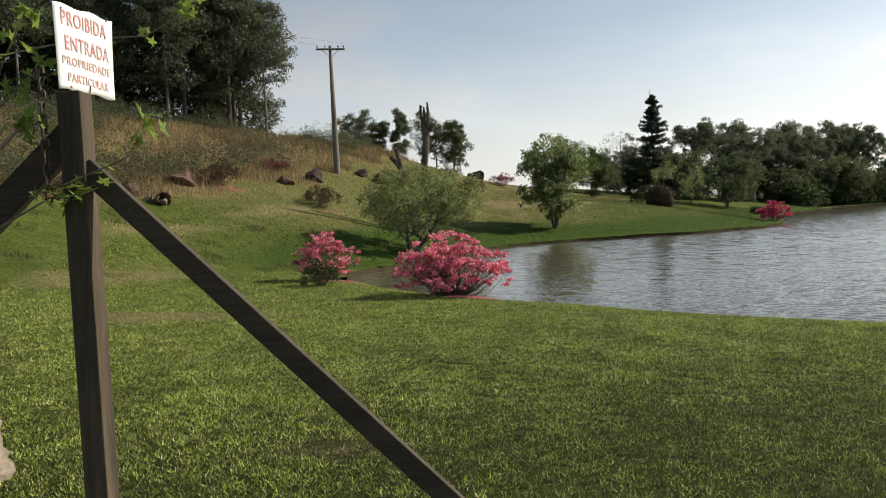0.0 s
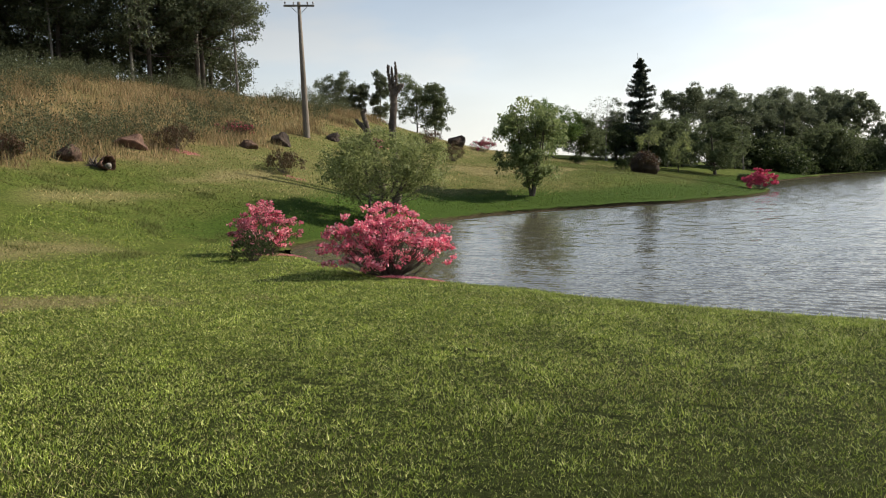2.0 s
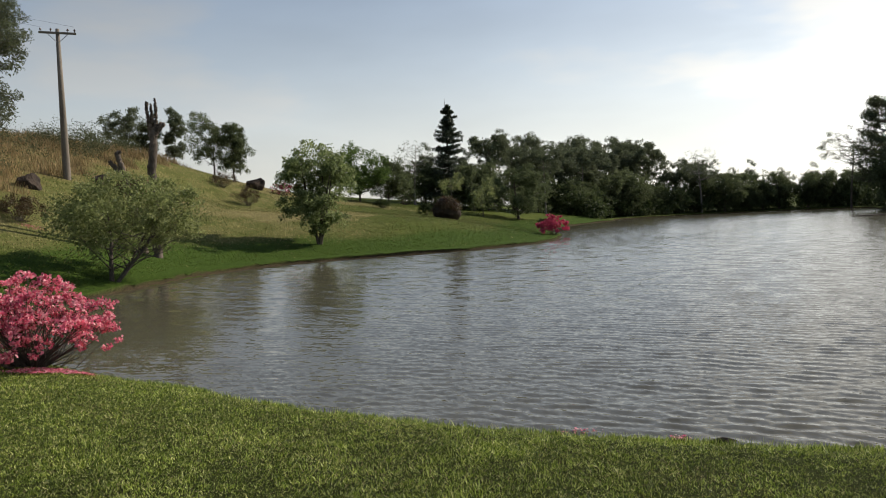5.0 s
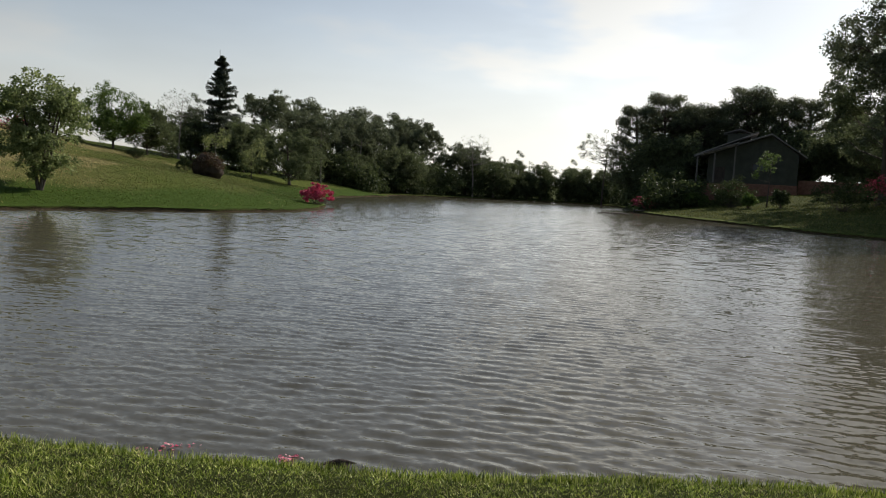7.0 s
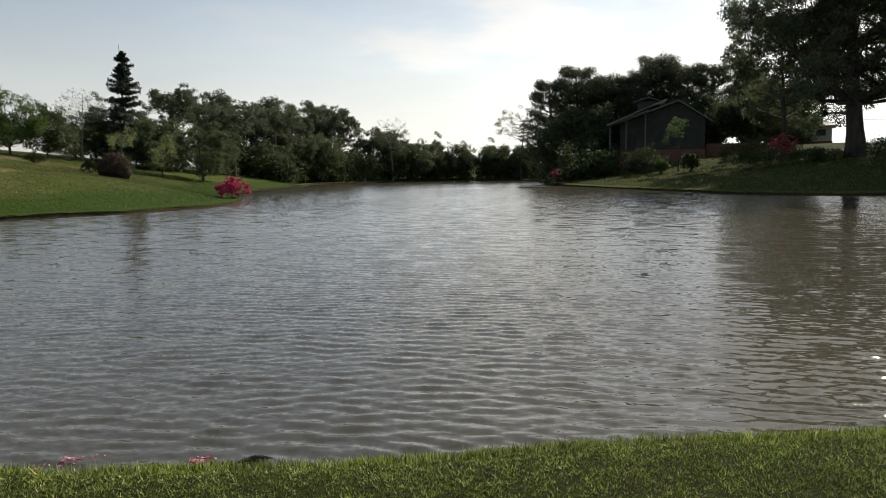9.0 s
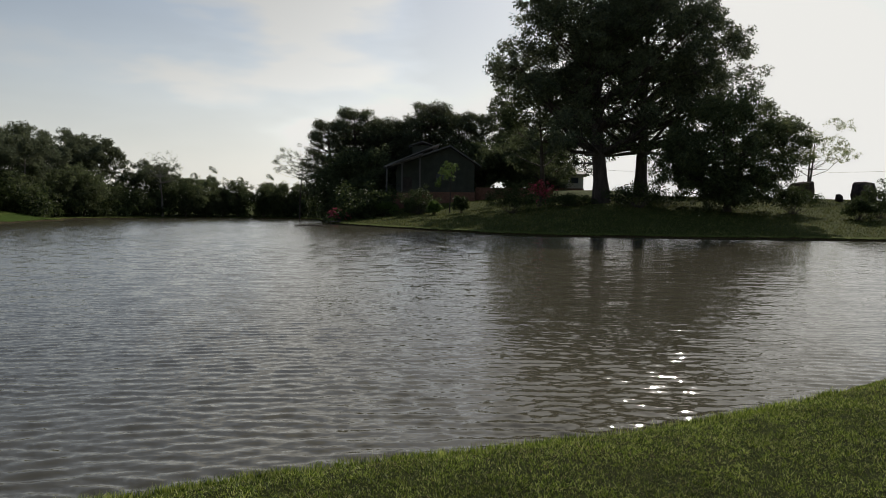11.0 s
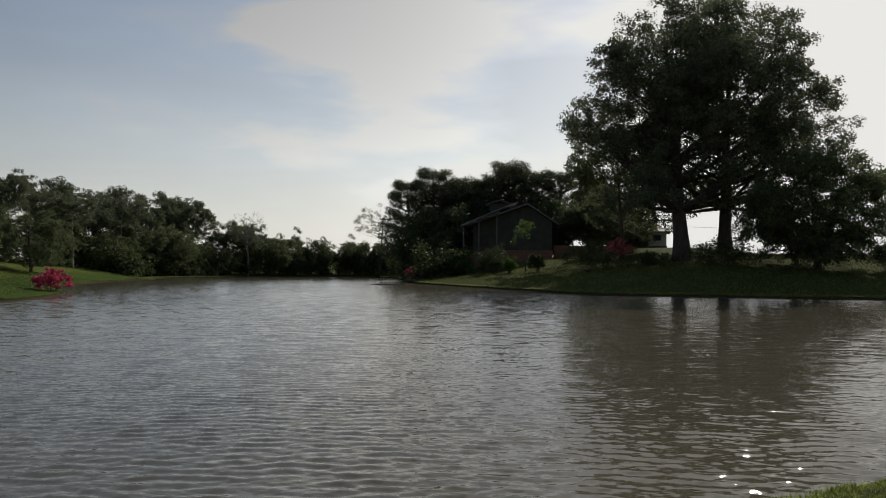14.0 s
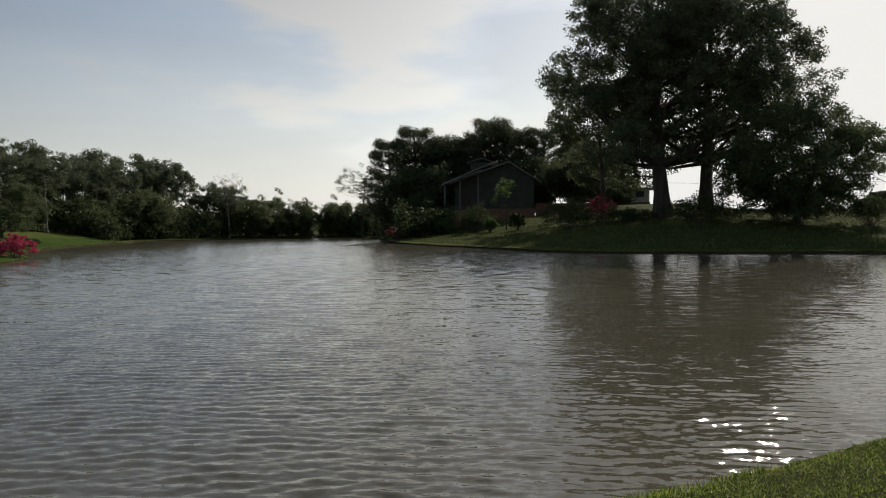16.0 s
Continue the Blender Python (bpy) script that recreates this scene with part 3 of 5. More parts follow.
def crown_tree(name, label, place, seed, h, r, crown, N, n, clump, size, material, bark=None, limbs=9, stems=1, spread=0.2, flat=0.4, width=0.5, squash=0.8,
               hollow=0.35, lump=0.3, group="", category="tree", sides=7, lean=0.03, rz=0.0, low=-0.75, lumps=None):
    """A trunk whose limbs carry leaf clumps through an uneven crown. crown: its middle height, half width and half height."""
    rng = np.random.default_rng(seed)
    zc, rx, rh = crown
    dirs = rng.normal(size=(N * 2, 3))
    dirs /= np.linalg.norm(dirs, axis=1, keepdims=True)
    dirs = dirs[dirs[:, 2] > low][:N]
    ph = rng.uniform(0, 6.28, 6)
    bulge = 1 + lump * (np.sin(3 * np.arctan2(dirs[:, 1], dirs[:, 0]) + ph[0]) * np.sin(2.5 * dirs[:, 2] * 2 + ph[1]) + 0.6 * np.sin(5 * dirs[:, 0] + ph[2]) * np.sin(4 * dirs[:, 2] + ph[3]))
    rad = (hollow + (1 - hollow) * rng.random(len(dirs)) ** 0.5) * bulge
    rad = np.minimum(rad, 1.08)
    C = dirs * rad[:, None] * np.array([rx, rx, rh]) + np.array([0, 0, zc])
    ends = None
    if lumps:
        # billows: each limb ends in a rounded head of many small clumps
        count, share = lumps
        ends = C[:count]
        wide = share * min(rx, rh * 1.2) * rng.uniform(0.65, 1.3, count)
        per = N // count
        o = rng.normal(size=(count * per, 3))
        o /= np.linalg.norm(o, axis=1, keepdims=True)
        o[:, 2] = np.where(o[:, 2] < -0.6, -o[:, 2], o[:, 2]) * 0.85
        C = np.repeat(ends, per, axis=0) + o * (np.repeat(wide, per) * (0.35 + 0.65 * rng.random(count * per) ** 0.4))[:, None]
        C = C[C[:, 2] > zc - rh * 1.02]
    wood = []
    trunks = []
    for k in range(stems):
        d = np.array([0, 0, 1.0]) if stems == 1 else way_of(k * 6.283 / stems + rng.normal() * 0.3, 1.57 - spread * rng.uniform(0.6, 1.2))
        P, R = branch(rng, (0, 0, -0.2), d, min(h, zc + rh * 0.75), r, r * 0.12, lean, 0.05, 9)
        R[0] *= 1.3
        wood.append(tube(P, R, sides))
        trunks.append((P, R))
    arms = []
    goals = C if ends is None else ends
    for i in rng.choice(len(goals), min(limbs, len(goals)), replace=False):
        P, R = trunks[rng.integers(len(trunks))]
        reach = math.hypot(goals[i][0], goals[i][1])
        k = int(np.clip(np.searchsorted(P[:, 2], goals[i][2] - 0.55 * reach - 0.1 * rh), 2, len(P) - 2))
        a = P[k]
        mid = a * 0.5 + goals[i] * 0.5 + np.array([0, 0, -0.08 * reach]) + rng.normal(size=3) * 0.05 * rx
        Q = np.array([a, a * 0.75 + mid * 0.25 + (mid - a) * 0.12, mid, mid * 0.45 + goals[i] * 0.55 + rng.normal(size=3) * 0.04 * rx, goals[i]])
        S = R[k] * (np.array([0.55, 0.48, 0.38, 0.25, 0.1]) if ends is None else np.array([0.4, 0.32, 0.22, 0.13, 0.05]))
        wood.append(tube(Q, S, max(4, sides - 2)))
        arms.extend((q, s) for q, s in zip(Q[1:], S[1:]))
    at = np.array([q for q, _ in arms])
    for c in C:
        j = int(np.argmin(((at - c) ** 2).sum(1)))
        if ((at[j] - c) ** 2).sum() > 0.01:
            m = at[j] * 0.5 + c * 0.5 + rng.normal(size=3) * 0.04 * rx
            wood.append(tube([at[j], m, c], [arms[j][1] * 0.6, arms[j][1] * 0.4, arms[j][1] * 0.15], 3))
    t = thing(name, place, label, category, group, rz=rz)
    part("trunk", merged(wood), bark or BARK, t)
    if n:
        part("crown", leaves(rng, C, clump * rng.uniform(0.65, 1.3, len(C)), n, size, flat, width, squash), material, t, flat=True)
    return t


def araucaria(name, label, place, seed, h, r, crown=0.5, reach=0.3, whorls=7, arms=7, n=34, group="", open_top=False, bark=None):
    """A tall bare trunk, whorls of upswept arms with round tufts of needles at their ends."""
    rng = np.random.default_rng(seed)
    P, R = branch(rng, (0, 0, -0.2), (0, 0, 1), h, r, r * 0.35, 0.015, 0.05, 9)
    wood, c, rad = [tube(P, R, 7)], [], []
    for k in range(whorls):
        f = crown + (1 - crown) * (k + 0.6) / whorls
        at = np.array([np.interp(f, np.linspace(0, 1, len(P)), P[:, a]) for a in range(3)])
        ln = reach * h * (1.0 - 0.25 * abs(f - 0.8) / 0.3) if open_top else reach * h * (1.15 - 0.75 * ((f - crown) / (1 - crown)) ** 1.6)
        for j in range(arms):
            d = way_of(j * 6.283 / arms + k * 0.9 + rng.normal() * 0.2, -0.1 + 0.15 * rng.normal())
            Q, S = branch(rng, at, d, ln * rng.uniform(0.75, 1.15), r * 0.22, r * 0.07, 0.07, 0.13, 5)
            wood.append(tube(Q, S, 4))
            side = np.cross(d, (0, 0, 1.0))
            for f, off, s in ((1.0, 0, 1.0), (0.9, 1, 0.85), (0.9, -1, 0.85), (0.72, 0.7, 0.8), (0.72, -0.7, 0.8), (0.55, 0, 0.7)):
                if open_top and f < 0.95:
                    continue
                q = np.array([np.interp(f, np.linspace(0, 1, len(Q)), Q[:, a]) for a in range(3)])
                q = q + side * off * 0.055 * h * rng.uniform(0.6, 1.2) + np.array([0, 0, 0.02 * h * rng.random()])
                if off:
                    wood.append(tube([Q[2], q], [r * 0.1, r * 0.05], 3))
                c.append(q)
                rad.append(s * 0.044 * h * rng.uniform(0.75, 1.2))
    c.append(P[-1])
    rad.append(0.07 * h)
    t = thing(name, place, label, "pine tree", group)
    part("trunk", merged(wood), bark or BARK, t)
    part("crown", leaves(rng, c, rad, n, 0.021 * h, 0.15, 0.32, 0.8, 0.45), PINE, t, flat=True)
    return t


def spruce(name, label, place, seed, h, r):
    """Ragged tiers of drooping boughs on a straight stem, with gaps between them and a bare leader."""
    rng = np.random.default_rng(seed)
    P, R = branch(rng, (0, 0, -0.2), (0, 0, 1), h + 0.2, r, 0.02, 0.006, 0.05, 10)
    wood, c, rad = [tube(P, R, 7)], [], []
    tiers = 29
    for k in range(tiers):
        f = k / tiers
        z = h * (0.08 + 0.87 * f) + rng.normal() * 0.16
        ln = (0.27 * h * (1 - f) ** 1.05 + 0.3) * rng.uniform(0.75, 1.15)
        for j in range(7):
            if rng.random() < 0.14:
                continue
            d = way_of(j * 0.898 + k * 1.3 + rng.normal() * 0.25, 0.05 - 0.3 * (1 - f))
            Q, S = branch(rng, (P[0][0], P[0][1], z + 0.22 * rng.normal()), d, ln * rng.uniform(0.55, 1.25), 0.06, 0.015, 0.05, 0.07, 5)
            wood.append(tube(Q, S, 3))
            for i in range(1, 6):
                side = np.cross(d, (0, 0, 1.0)) * ln * 0.16 * (1 - i / 7)
                for o in (-1, 0, 1):
                    c.append(Q[i] + side * o + np.array([0, 0, -0.06 - 0.05 * abs(o)]))
                    rad.append(0.05 + 0.11 * ln)
    t = thing(name, place, label, "conifer")
    part("trunk", merged(wood), BARK, t)
    part("crown", leaves(rng, c, rad, 15, 0.28, 0.3, 0.32, 0.8), SPRUCE, t, flat=True)
    return t


def spot(x, y):
    return on_ground(x, y, 0.05)


def scatter(source, spots, seed, lo=0.8, hi=1.2):
    rng = np.random.default_rng(seed)
    for i, (x, y) in enumerate(spots):
        s = rng.uniform(lo, hi)
        copy_thing(source, pose(*spot(x, y), 0, 0, rng.uniform(0, 360)) @ Matrix.Diagonal((s * rng.uniform(0.9, 1.1), s, s, 1)))


# the wood on the hill
WOOD = "pines in the hillside wood"
wood_kinds = [araucaria("pine_tree", "tall dark pine with bare trunk at the wood's edge", spot(-14.6, 67.2), 11, 11.5, 0.12, 0.5, 0.24, 7, 7, 40, WOOD, bark=BARK_PALE),
              araucaria("pine_tree", "dense dark pine with tufted crown in the hillside wood", spot(-17.5, 66.0), 12, 13.0, 0.2, 0.3, 0.26, 8, 7, 36, WOOD),
              araucaria("pine_tree", "dense dark pine with tufted crown in the hillside wood", spot(-20.4, 63.2), 13, 14.0, 0.2, 0.16, 0.24, 9, 6, 36, WOOD)]
rng = np.random.default_rng(5)
for row in range(2):
    for k in range(11):
        f = k / 10
        x, y = -16.8 - 31 * f + rng.normal() * 0.8 - row * 1.2, 68.5 - 22 * f + row * 3.6 + rng.normal() * 0.9
        scatter(wood_kinds[1 + (row + k) % 2], [(x, y)], 100 + row * 20 + k, 0.85, 1.2)
for k in range(6):
    scatter(wood_kinds[0], [(-16.5 - 4.7 * k + rng.normal() * 0.9, 66.3 - 3.3 * k + rng.normal() * 0.7)], 140 + k, 0.9, 1.2)
edge = crown_tree("woodland_tree", "bushy dark undergrowth tree along the wood's edge", spot(-15.5, 68.5), 15, 3.6, 0.08, (1.9, 1.7, 1.9), 34, 50, 0.62, 0.21, SCRUB, group="undergrowth along the wood", low=-1)
rng = np.random.default_rng(6)
for k in range(24):
    f = k / 23
    scatter(edge, [(-16.2 - 33 * f + rng.normal() * 0.7, 68 - 23.5 * f + rng.normal() * 0.7 + 1.6)], 160 + k, 0.6, 1.25)
for k in range(9):
    f = k / 8
    scatter(edge, [(-20 - 32 * f, 77 - 22 * f)], 190 + k, 1.4, 1.9)

for k in range(15):
    f = k / 14
    scatter(edge, [(-18.5 - 31 * f + rng.normal(), 72 - 22.5 * f + rng.normal())], 210 + k, 1.3, 2.2)

# trees between hill and lake
# its stems lean over towards the water
willow = crown_tree("willow_tree", "small many-stemmed tree with fine olive leaves beside the bay", spot(-1.25, 33.6), 21, 3.3, 0.09, (2.35, 2.5, 1.6), 560, 36, 0.32, 0.125, OLIVE, stems=5, spread=0.6, limbs=56, width=0.45, hollow=0.3, lump=0.2, low=-0.75, lumps=(56, 0.36))
for ob in willow.children:
    for v in ob.data.vertices:
        f = min(1.0, max(0.0, v.co.z / 1.7))
        v.co.x, v.co.y = v.co.x + 0.5 * f, v.co.y + 0.9 * f
crown_tree("maple_tree", "young maple with fresh green leaves on the bank", spot(7.3, 48.2), 22, 6.0, 0.085, (3.3, 2.1, 2.55), 660, 32, 0.3, 0.135, MAPLE, stems=5, spread=0.3, limbs=66, width=0.75, hollow=0.3, lump=0.08, low=-1, lumps=(66, 0.3))
spruce("spruce_tree", "tall dark ragged spruce above the lake shore", spot(29.6, 104.5), 31, 14.6, 0.25)
crown_tree("green_tree", "round leafy green tree behind the rise", spot(15.8, 93), 23, 5.6, 0.14, (3.3, 3.2, 2.5), 420, 44, 0.5, 0.2, SPRING, low=-0.95, limbs=42, lumps=(42, 0.4))
crown_tree("green_tree", "round leafy green tree behind the rise", spot(19.5, 95), 26, 4.8, 0.14, (2.8, 2.6, 2.2), 400, 44, 0.48, 0.2, WOOD_FAR, low=-0.95, limbs=40, lumps=(40, 0.4))
crown_tree("broad_tree", "dark bushy tree near the lake shore", spot(35.5, 94), 24, 7.0, 0.2, (3.7, 3.8, 3.3), 260, 70, 0.45, 0.2, WOOD_FAR, low=-0.95, limbs=24, lumps=(26, 0.36))
crown_tree("light_tree", "slender pale green young tree by the shore", spot(29.8, 90), 25, 4.6, 0.07, (2.4, 1.5, 2.1), 46, 46, 0.5, 0.18, OLIVE, low=-0.9)
crown_tree("young_tree", "thin young tree beside the overgrown boulder", spot(22.6, 76.6), 27, 4.6, 0.05, (3.4, 1.1, 1.2), 26, 30, 0.4, 0.16, OLIVE, BARK_PALE, low=-0.8)
for x, y, h, w, seed, mat, label in ((-9.0, 91, 5.2, 2.2, 28, EUC, "slender grey-green tree on the ridge"), (-6.7, 91.5, 4.8, 1.2, 29, EUC, "thin young tree on the ridge"), (-4.4, 92, 6.0, 1.1, 30, EUC, "thin young tree on the ridge"),
                                     (0.0, 86, 6.4, 3.0, 32, WOOD_FAR, "round dark tree on the ridge"), (2.0, 84.6, 5.6, 1.7, 33, WOOD_FAR, "small dark tree on the ridge")):
    crown_tree("ridge_tree", label, spot(x, y), seed, h, 0.09, (h * 0.56, w, h * 0.45), 240, 50, 0.2 + 0.09 * w, 0.17, mat, group="trees on the ridge", lump=0.2, limbs=30, low=-0.95, lumps=(30, 0.4))

# eucalyptus and woodland along the far shore
FAR = "far lakeside trees"
far_kinds = [crown_tree("eucalyptus_tree", "tall far eucalyptus with clumped grey-green crown", spot(75.3, 143.8), 41, 15.0, 0.24, (11.0, 3.7, 3.7), 190, 34, 0.6, 0.34, EUC, BARK_PALE, group=FAR, lump=0.3, hollow=0.4, limbs=19, lumps=(19, 0.4)),
             crown_tree("eucalyptus_tree", "tall far eucalyptus with flat spreading crown", spot(49, 128), 42, 14.0, 0.22, (11.0, 4.2, 2.3), 190, 34, 0.55, 0.34, EUC, BARK_PALE, group=FAR, lump=0.3, hollow=0.5, limbs=19, lumps=(19, 0.46)),
             crown_tree("eucalyptus_tree", "slim far eucalyptus with high sparse crown", spot(60, 133), 44, 13.0, 0.18, (8.0, 2.5, 5.0), 190, 34, 0.55, 0.32, EUC, BARK_PALE, group=FAR, lump=0.3, hollow=0.3, limbs=19, lumps=(19, 0.45)),
             crown_tree("woodland_tree", "dark leafy woodland tree on the far shore", spot(66, 128), 43, 7.5, 0.2, (4.0, 3.5, 3.7), 200, 36, 0.75, 0.36, WOOD_FAR, group=FAR, low=-1, lump=0.3, limbs=25, lumps=(25, 0.45))]
rng = np.random.default_rng(8)
for i in range(46):
    f = i / 45
    x = 33 + 84 * f
    y = 101 + 30 * min(1, f * 2.0) + 2.0 * math.sin(f * 5) - 9 * max(0, f - 0.75) * 4 * 0.6
    scatter(far_kinds[3], [(x + rng.normal() * 0.8, y + (3.0 if i % 2 else 0.2) + rng.normal() * 0.7)], 300 + i, 0.5 if f < 0.45 else 0.55, 0.9)
for i in range(30):
    f = (i / 29) ** 1.1
    scatter(far_kinds[(0, 1, 2)[i % 3]], [(38 + 55 * f + rng.normal() * 1.6, 109 + 30 * min(1, f * 1.6) + rng.normal() * 2.5)], 400 + i, 0.62 if f > 0.75 or f < 0.3 else 0.75, 0.75 if f > 0.75 else 0.88 if f < 0.3 else 1.02)
for x, y, s in ((96, 138, 0.58), (99, 137, 0.68), (92, 139, 0.55), (104, 134, 0.55), (108, 130, 0.6)):
    scatter(far_kinds[2], [(x, y)], int(x), s, s)
scatter(far_kinds[3], [(26.0, 103.5), (28.0, 107.0), (31.5, 107.5), (33.0, 103.0), (23.5, 102.0)], 350, 0.5, 0.72)
scatter(far_kinds[2], [(27.0, 108.5), (32.5, 109.0)], 351, 0.55, 0.62)
bare = crown_tree("bare_tree", "leafless pale tree rising from the far woodland", spot(84, 130), 51, 11.5, 0.2, (8.6, 3.4, 3.4), 240, 4, 0.35, 0.22, EUC, BARK_PALE, limbs=26, hollow=0.45)
scatter(bare, [(44, 120), (24, 101), (68, 138)], 52, 0.7, 1.0)

# pines and big trees on the far right bank
araucaria("pine_tree", "flat-topped umbrella pine with upswept open arms", spot(105.6, 117.5), 61, 12.5, 0.2, 0.66, 0.44, 6, 9, 70, "", True)
BANK = "pines behind the house"
bank = araucaria("pine_tree", "great dark pine with dense rounded crown behind the house", spot(113, 92), 62, 18.5, 0.4, 0.2, 0.36, 10, 9, 44, BANK)
scatter(bank, [(101.5, 104), (104, 100), (110, 98), (108, 103), (116, 88), (112, 101), (120, 86), (106.5, 96), (113, 95), (117, 92)], 70, 0.84, 1.0)
scatter(bank, [(124, 80), (128, 84)], 71, 0.7, 0.82)
for i, (x, y) in enumerate(((97, 99), (99.5, 101.5), (102, 97.5), (104, 95), (100, 94), (107, 93), (109, 89), (112, 86), (116, 82), (120, 78), (122, 75), (125, 73), (97.5, 95.5), (118, 76), (112, 80))):
    scatter(far_kinds[3], [(x, y)], 800 + i, 1.0, 1.4)
crown_tree("great_eucalyptus", "huge dark eucalyptus with forked trunk on the bank", spot(89, 45.6), 71, 28.0, 0.95, (16.6, 11.2, 13.8), 1440, 78, 0.9, 0.32, EUC, limbs=96, sides=10, hollow=0.4, lump=0.22, low=-0.8, lumps=(96, 0.27))
crown_tree("great_eucalyptus", "huge dark eucalyptus with thick trunk on the bank", spot(98.4, 44.9), 72, 30.0, 0.85, (16.8, 11.6, 13.9), 1440, 78, 0.9, 0.32, EUC, limbs=96, sides=10, hollow=0.4, lump=0.22, low=-0.8, lumps=(96, 0.27))
crown_tree("leafy_tree", "dark spreading tree beside the great eucalyptus", spot(98, 59), 74, 15.0, 0.4, (12.0, 7.0, 5.6), 560, 56, 0.75, 0.32, WOOD_FAR, limbs=44, low=-0.9, hollow=0.4, lumps=(44, 0.36))
crown_tree("leafy_tree", "dark leafy tree behind the house", spot(110, 66), 75, 11.0, 0.3, (6.5, 5.0, 5.0), 300, 50, 0.6, 0.32, WOOD_FAR, limbs=24, low=-0.95, lumps=(24, 0.34))
crown_tree("round_tree", "dense round dark tree on a short trunk by the water", spot(86.5, 30.2), 73, 9.0, 0.4, (5.5, 6.7, 5.4), 960, 84, 0.75, 0.27, WOOD_FAR, limbs=80, hollow=0.45, lump=0.1, low=-1, lumps=(80, 0.34))
crown_tree("open_tree", "thin open-crowned tree on the crest of the bank", spot(116.7, 29.3), 76, 11.0, 0.2, (7.0, 5.0, 3.2), 300, 26, 0.42, 0.2, OLIVE, limbs=28, hollow=0.5, stems=2, spread=0.3, lumps=(28, 0.32))
crown_tree("young_tree", "thin sparse young tree before the house", spot(85.6, 65.6), 78, 6.4, 0.1, (4.7, 2.0, 1.7), 120, 24, 0.22, 0.15, SPRING, limbs=16, hollow=0.4, lumps=(16, 0.3))
crown_tree("leafy_tree", "leafy tree at the edge of the bank", spot(86.7, 8.8), 77, 9.0, 0.2, (6.2, 5.2, 3.9), 260, 40, 0.45, 0.22, EUC, limbs=20, lumps=(20, 0.36))

# ---- shrubs ----


def shrub(name, label, place, seed, w, h, leaf_mat, tips=90, per=26, size=0.06, flower=None, per_flower=0, fsize=0.06, category="shrub", group="", stems=42, clump=0.14, bottom=0.25, blossom="", shelves=0):
    """Woody stems fanning from one root, leaf tufts at their ends, and blossom over them."""
    rng = np.random.default_rng(seed)
    wood, ends = [], []
    ph = rng.uniform(0, 6.28, 3)
    for k in range(tips):
        az, f = rng.uniform(0, 6.283), math.sqrt(rng.random())
        bulge = 1 + 0.22 * math.sin(3 * az + ph[0]) + 0.12 * math.sin(7 * az + ph[1])
        top = h * (bottom + (1 - bottom) * rng.random() ** 0.55) * (1 - 0.4 * f * f) * (1 + 0.12 * math.sin(4 * az + ph[2]))
        if shelves:
            top = h * (round(top / h * shelves + 0.35 * math.sin(2 * az + ph[1])) / shelves * 0.38 + 0.62 * top / h) + rng.normal() * 0.03
            top = max(top, h * 0.2)
        ends.append((f * w * 0.5 * math.cos(az) * bulge, f * w * 0.5 * math.sin(az) * bulge, top))
        if k < stems:
            root, end = np.array([rng.normal() * w * 0.03, rng.normal() * w * 0.03, -0.05]), np.array(ends[-1])
            mid = root * 0.5 + end * 0.5 + np.array([0, 0, -h * 0.04]) + rng.normal(size=3) * 0.03 * w
            wood.append(tube([root, mid, end], [0.006 + 0.0028 * w, 0.004 + 0.0015 * w, 0.0025], 4))
    ends = np.array(ends)
    t = thing(name, place, label, category, group)
    part("branchwork", merged(wood), BARK, t)
    part("foliage", leaves(rng, ends, np.full(tips, clump * w), per, size, 0.3, 0.5, 0.7), leaf_mat, t, flat=True)
    if flower:
        part("blossom", leaves(rng, ends + np.array([0, 0, 0.03]), np.full(tips, clump * w * 0.85), per_flower, fsize, 0.3, 0.95, 0.55), flower, t, blossom or "pink blossom", flat=True)
    return t


shrub("azalea_bush", "spreading pink azalea in full bloom at the water's edge", spot(0.3, 17.1), 81, 2.2, 1.4, SHRUB, 430, 9, 0.045, FLOWER, 32, 0.05, "azalea", clump=0.05, bottom=0.2, stems=190, shelves=4)
shrub("azalea_bush", "pink azalea in bloom beside the bay", spot(-3.4, 22.7), 82, 1.65, 1.4, SHRUB, 250, 16, 0.045, FLOWER, 26, 0.05, "azalea", clump=0.06, stems=110, shelves=3)
shrub("green_shrub", "small leafy green shrub with a few pink flowers before the azalea", spot(-3.2, 20.6), 84, 1.0, 0.75, SHRUB, 70, 46, 0.05, FLOWER, 1, 0.055, "shrub", clump=0.1)
shrub("azalea_bush", "magenta azalea on the headland", spot(26.2, 60.0), 83, 2.4, 1.5, SHRUB, 110, 8, 0.08, FLOWER_DEEP, 44, 0.1, "azalea", clump=0.08)
for x, y, w, h, seed, label in ((-6.2, 41.2, 1.9, 1.2, 85, "russet shrub on the mown slope"), (-11.4, 40.6, 2.0, 1.3, 86, "russet shrub above fallen petals"), (3.3, 69.3, 2.2, 1.6, 87, "russet shrub on the mown slope"),
                                (1.2, 74.3, 2.2, 1.4, 88, "russet shrub near the crest"), (-14.9, 31.4, 1.5, 1.0, 89, "russet shrub at the meadow's edge"), (-3.7, 55.2, 1.8, 1.0, 90, "russet shrub at the meadow's edge"), (-16.5, 27.5, 1.6, 1.0, 94, "russet shrub at the meadow's edge")):
    shrub("russet_shrub", label, spot(x, y), seed, w, h, RUSSET, 100, 34, 0.08, group="russet shrubs on the slope", clump=0.1)
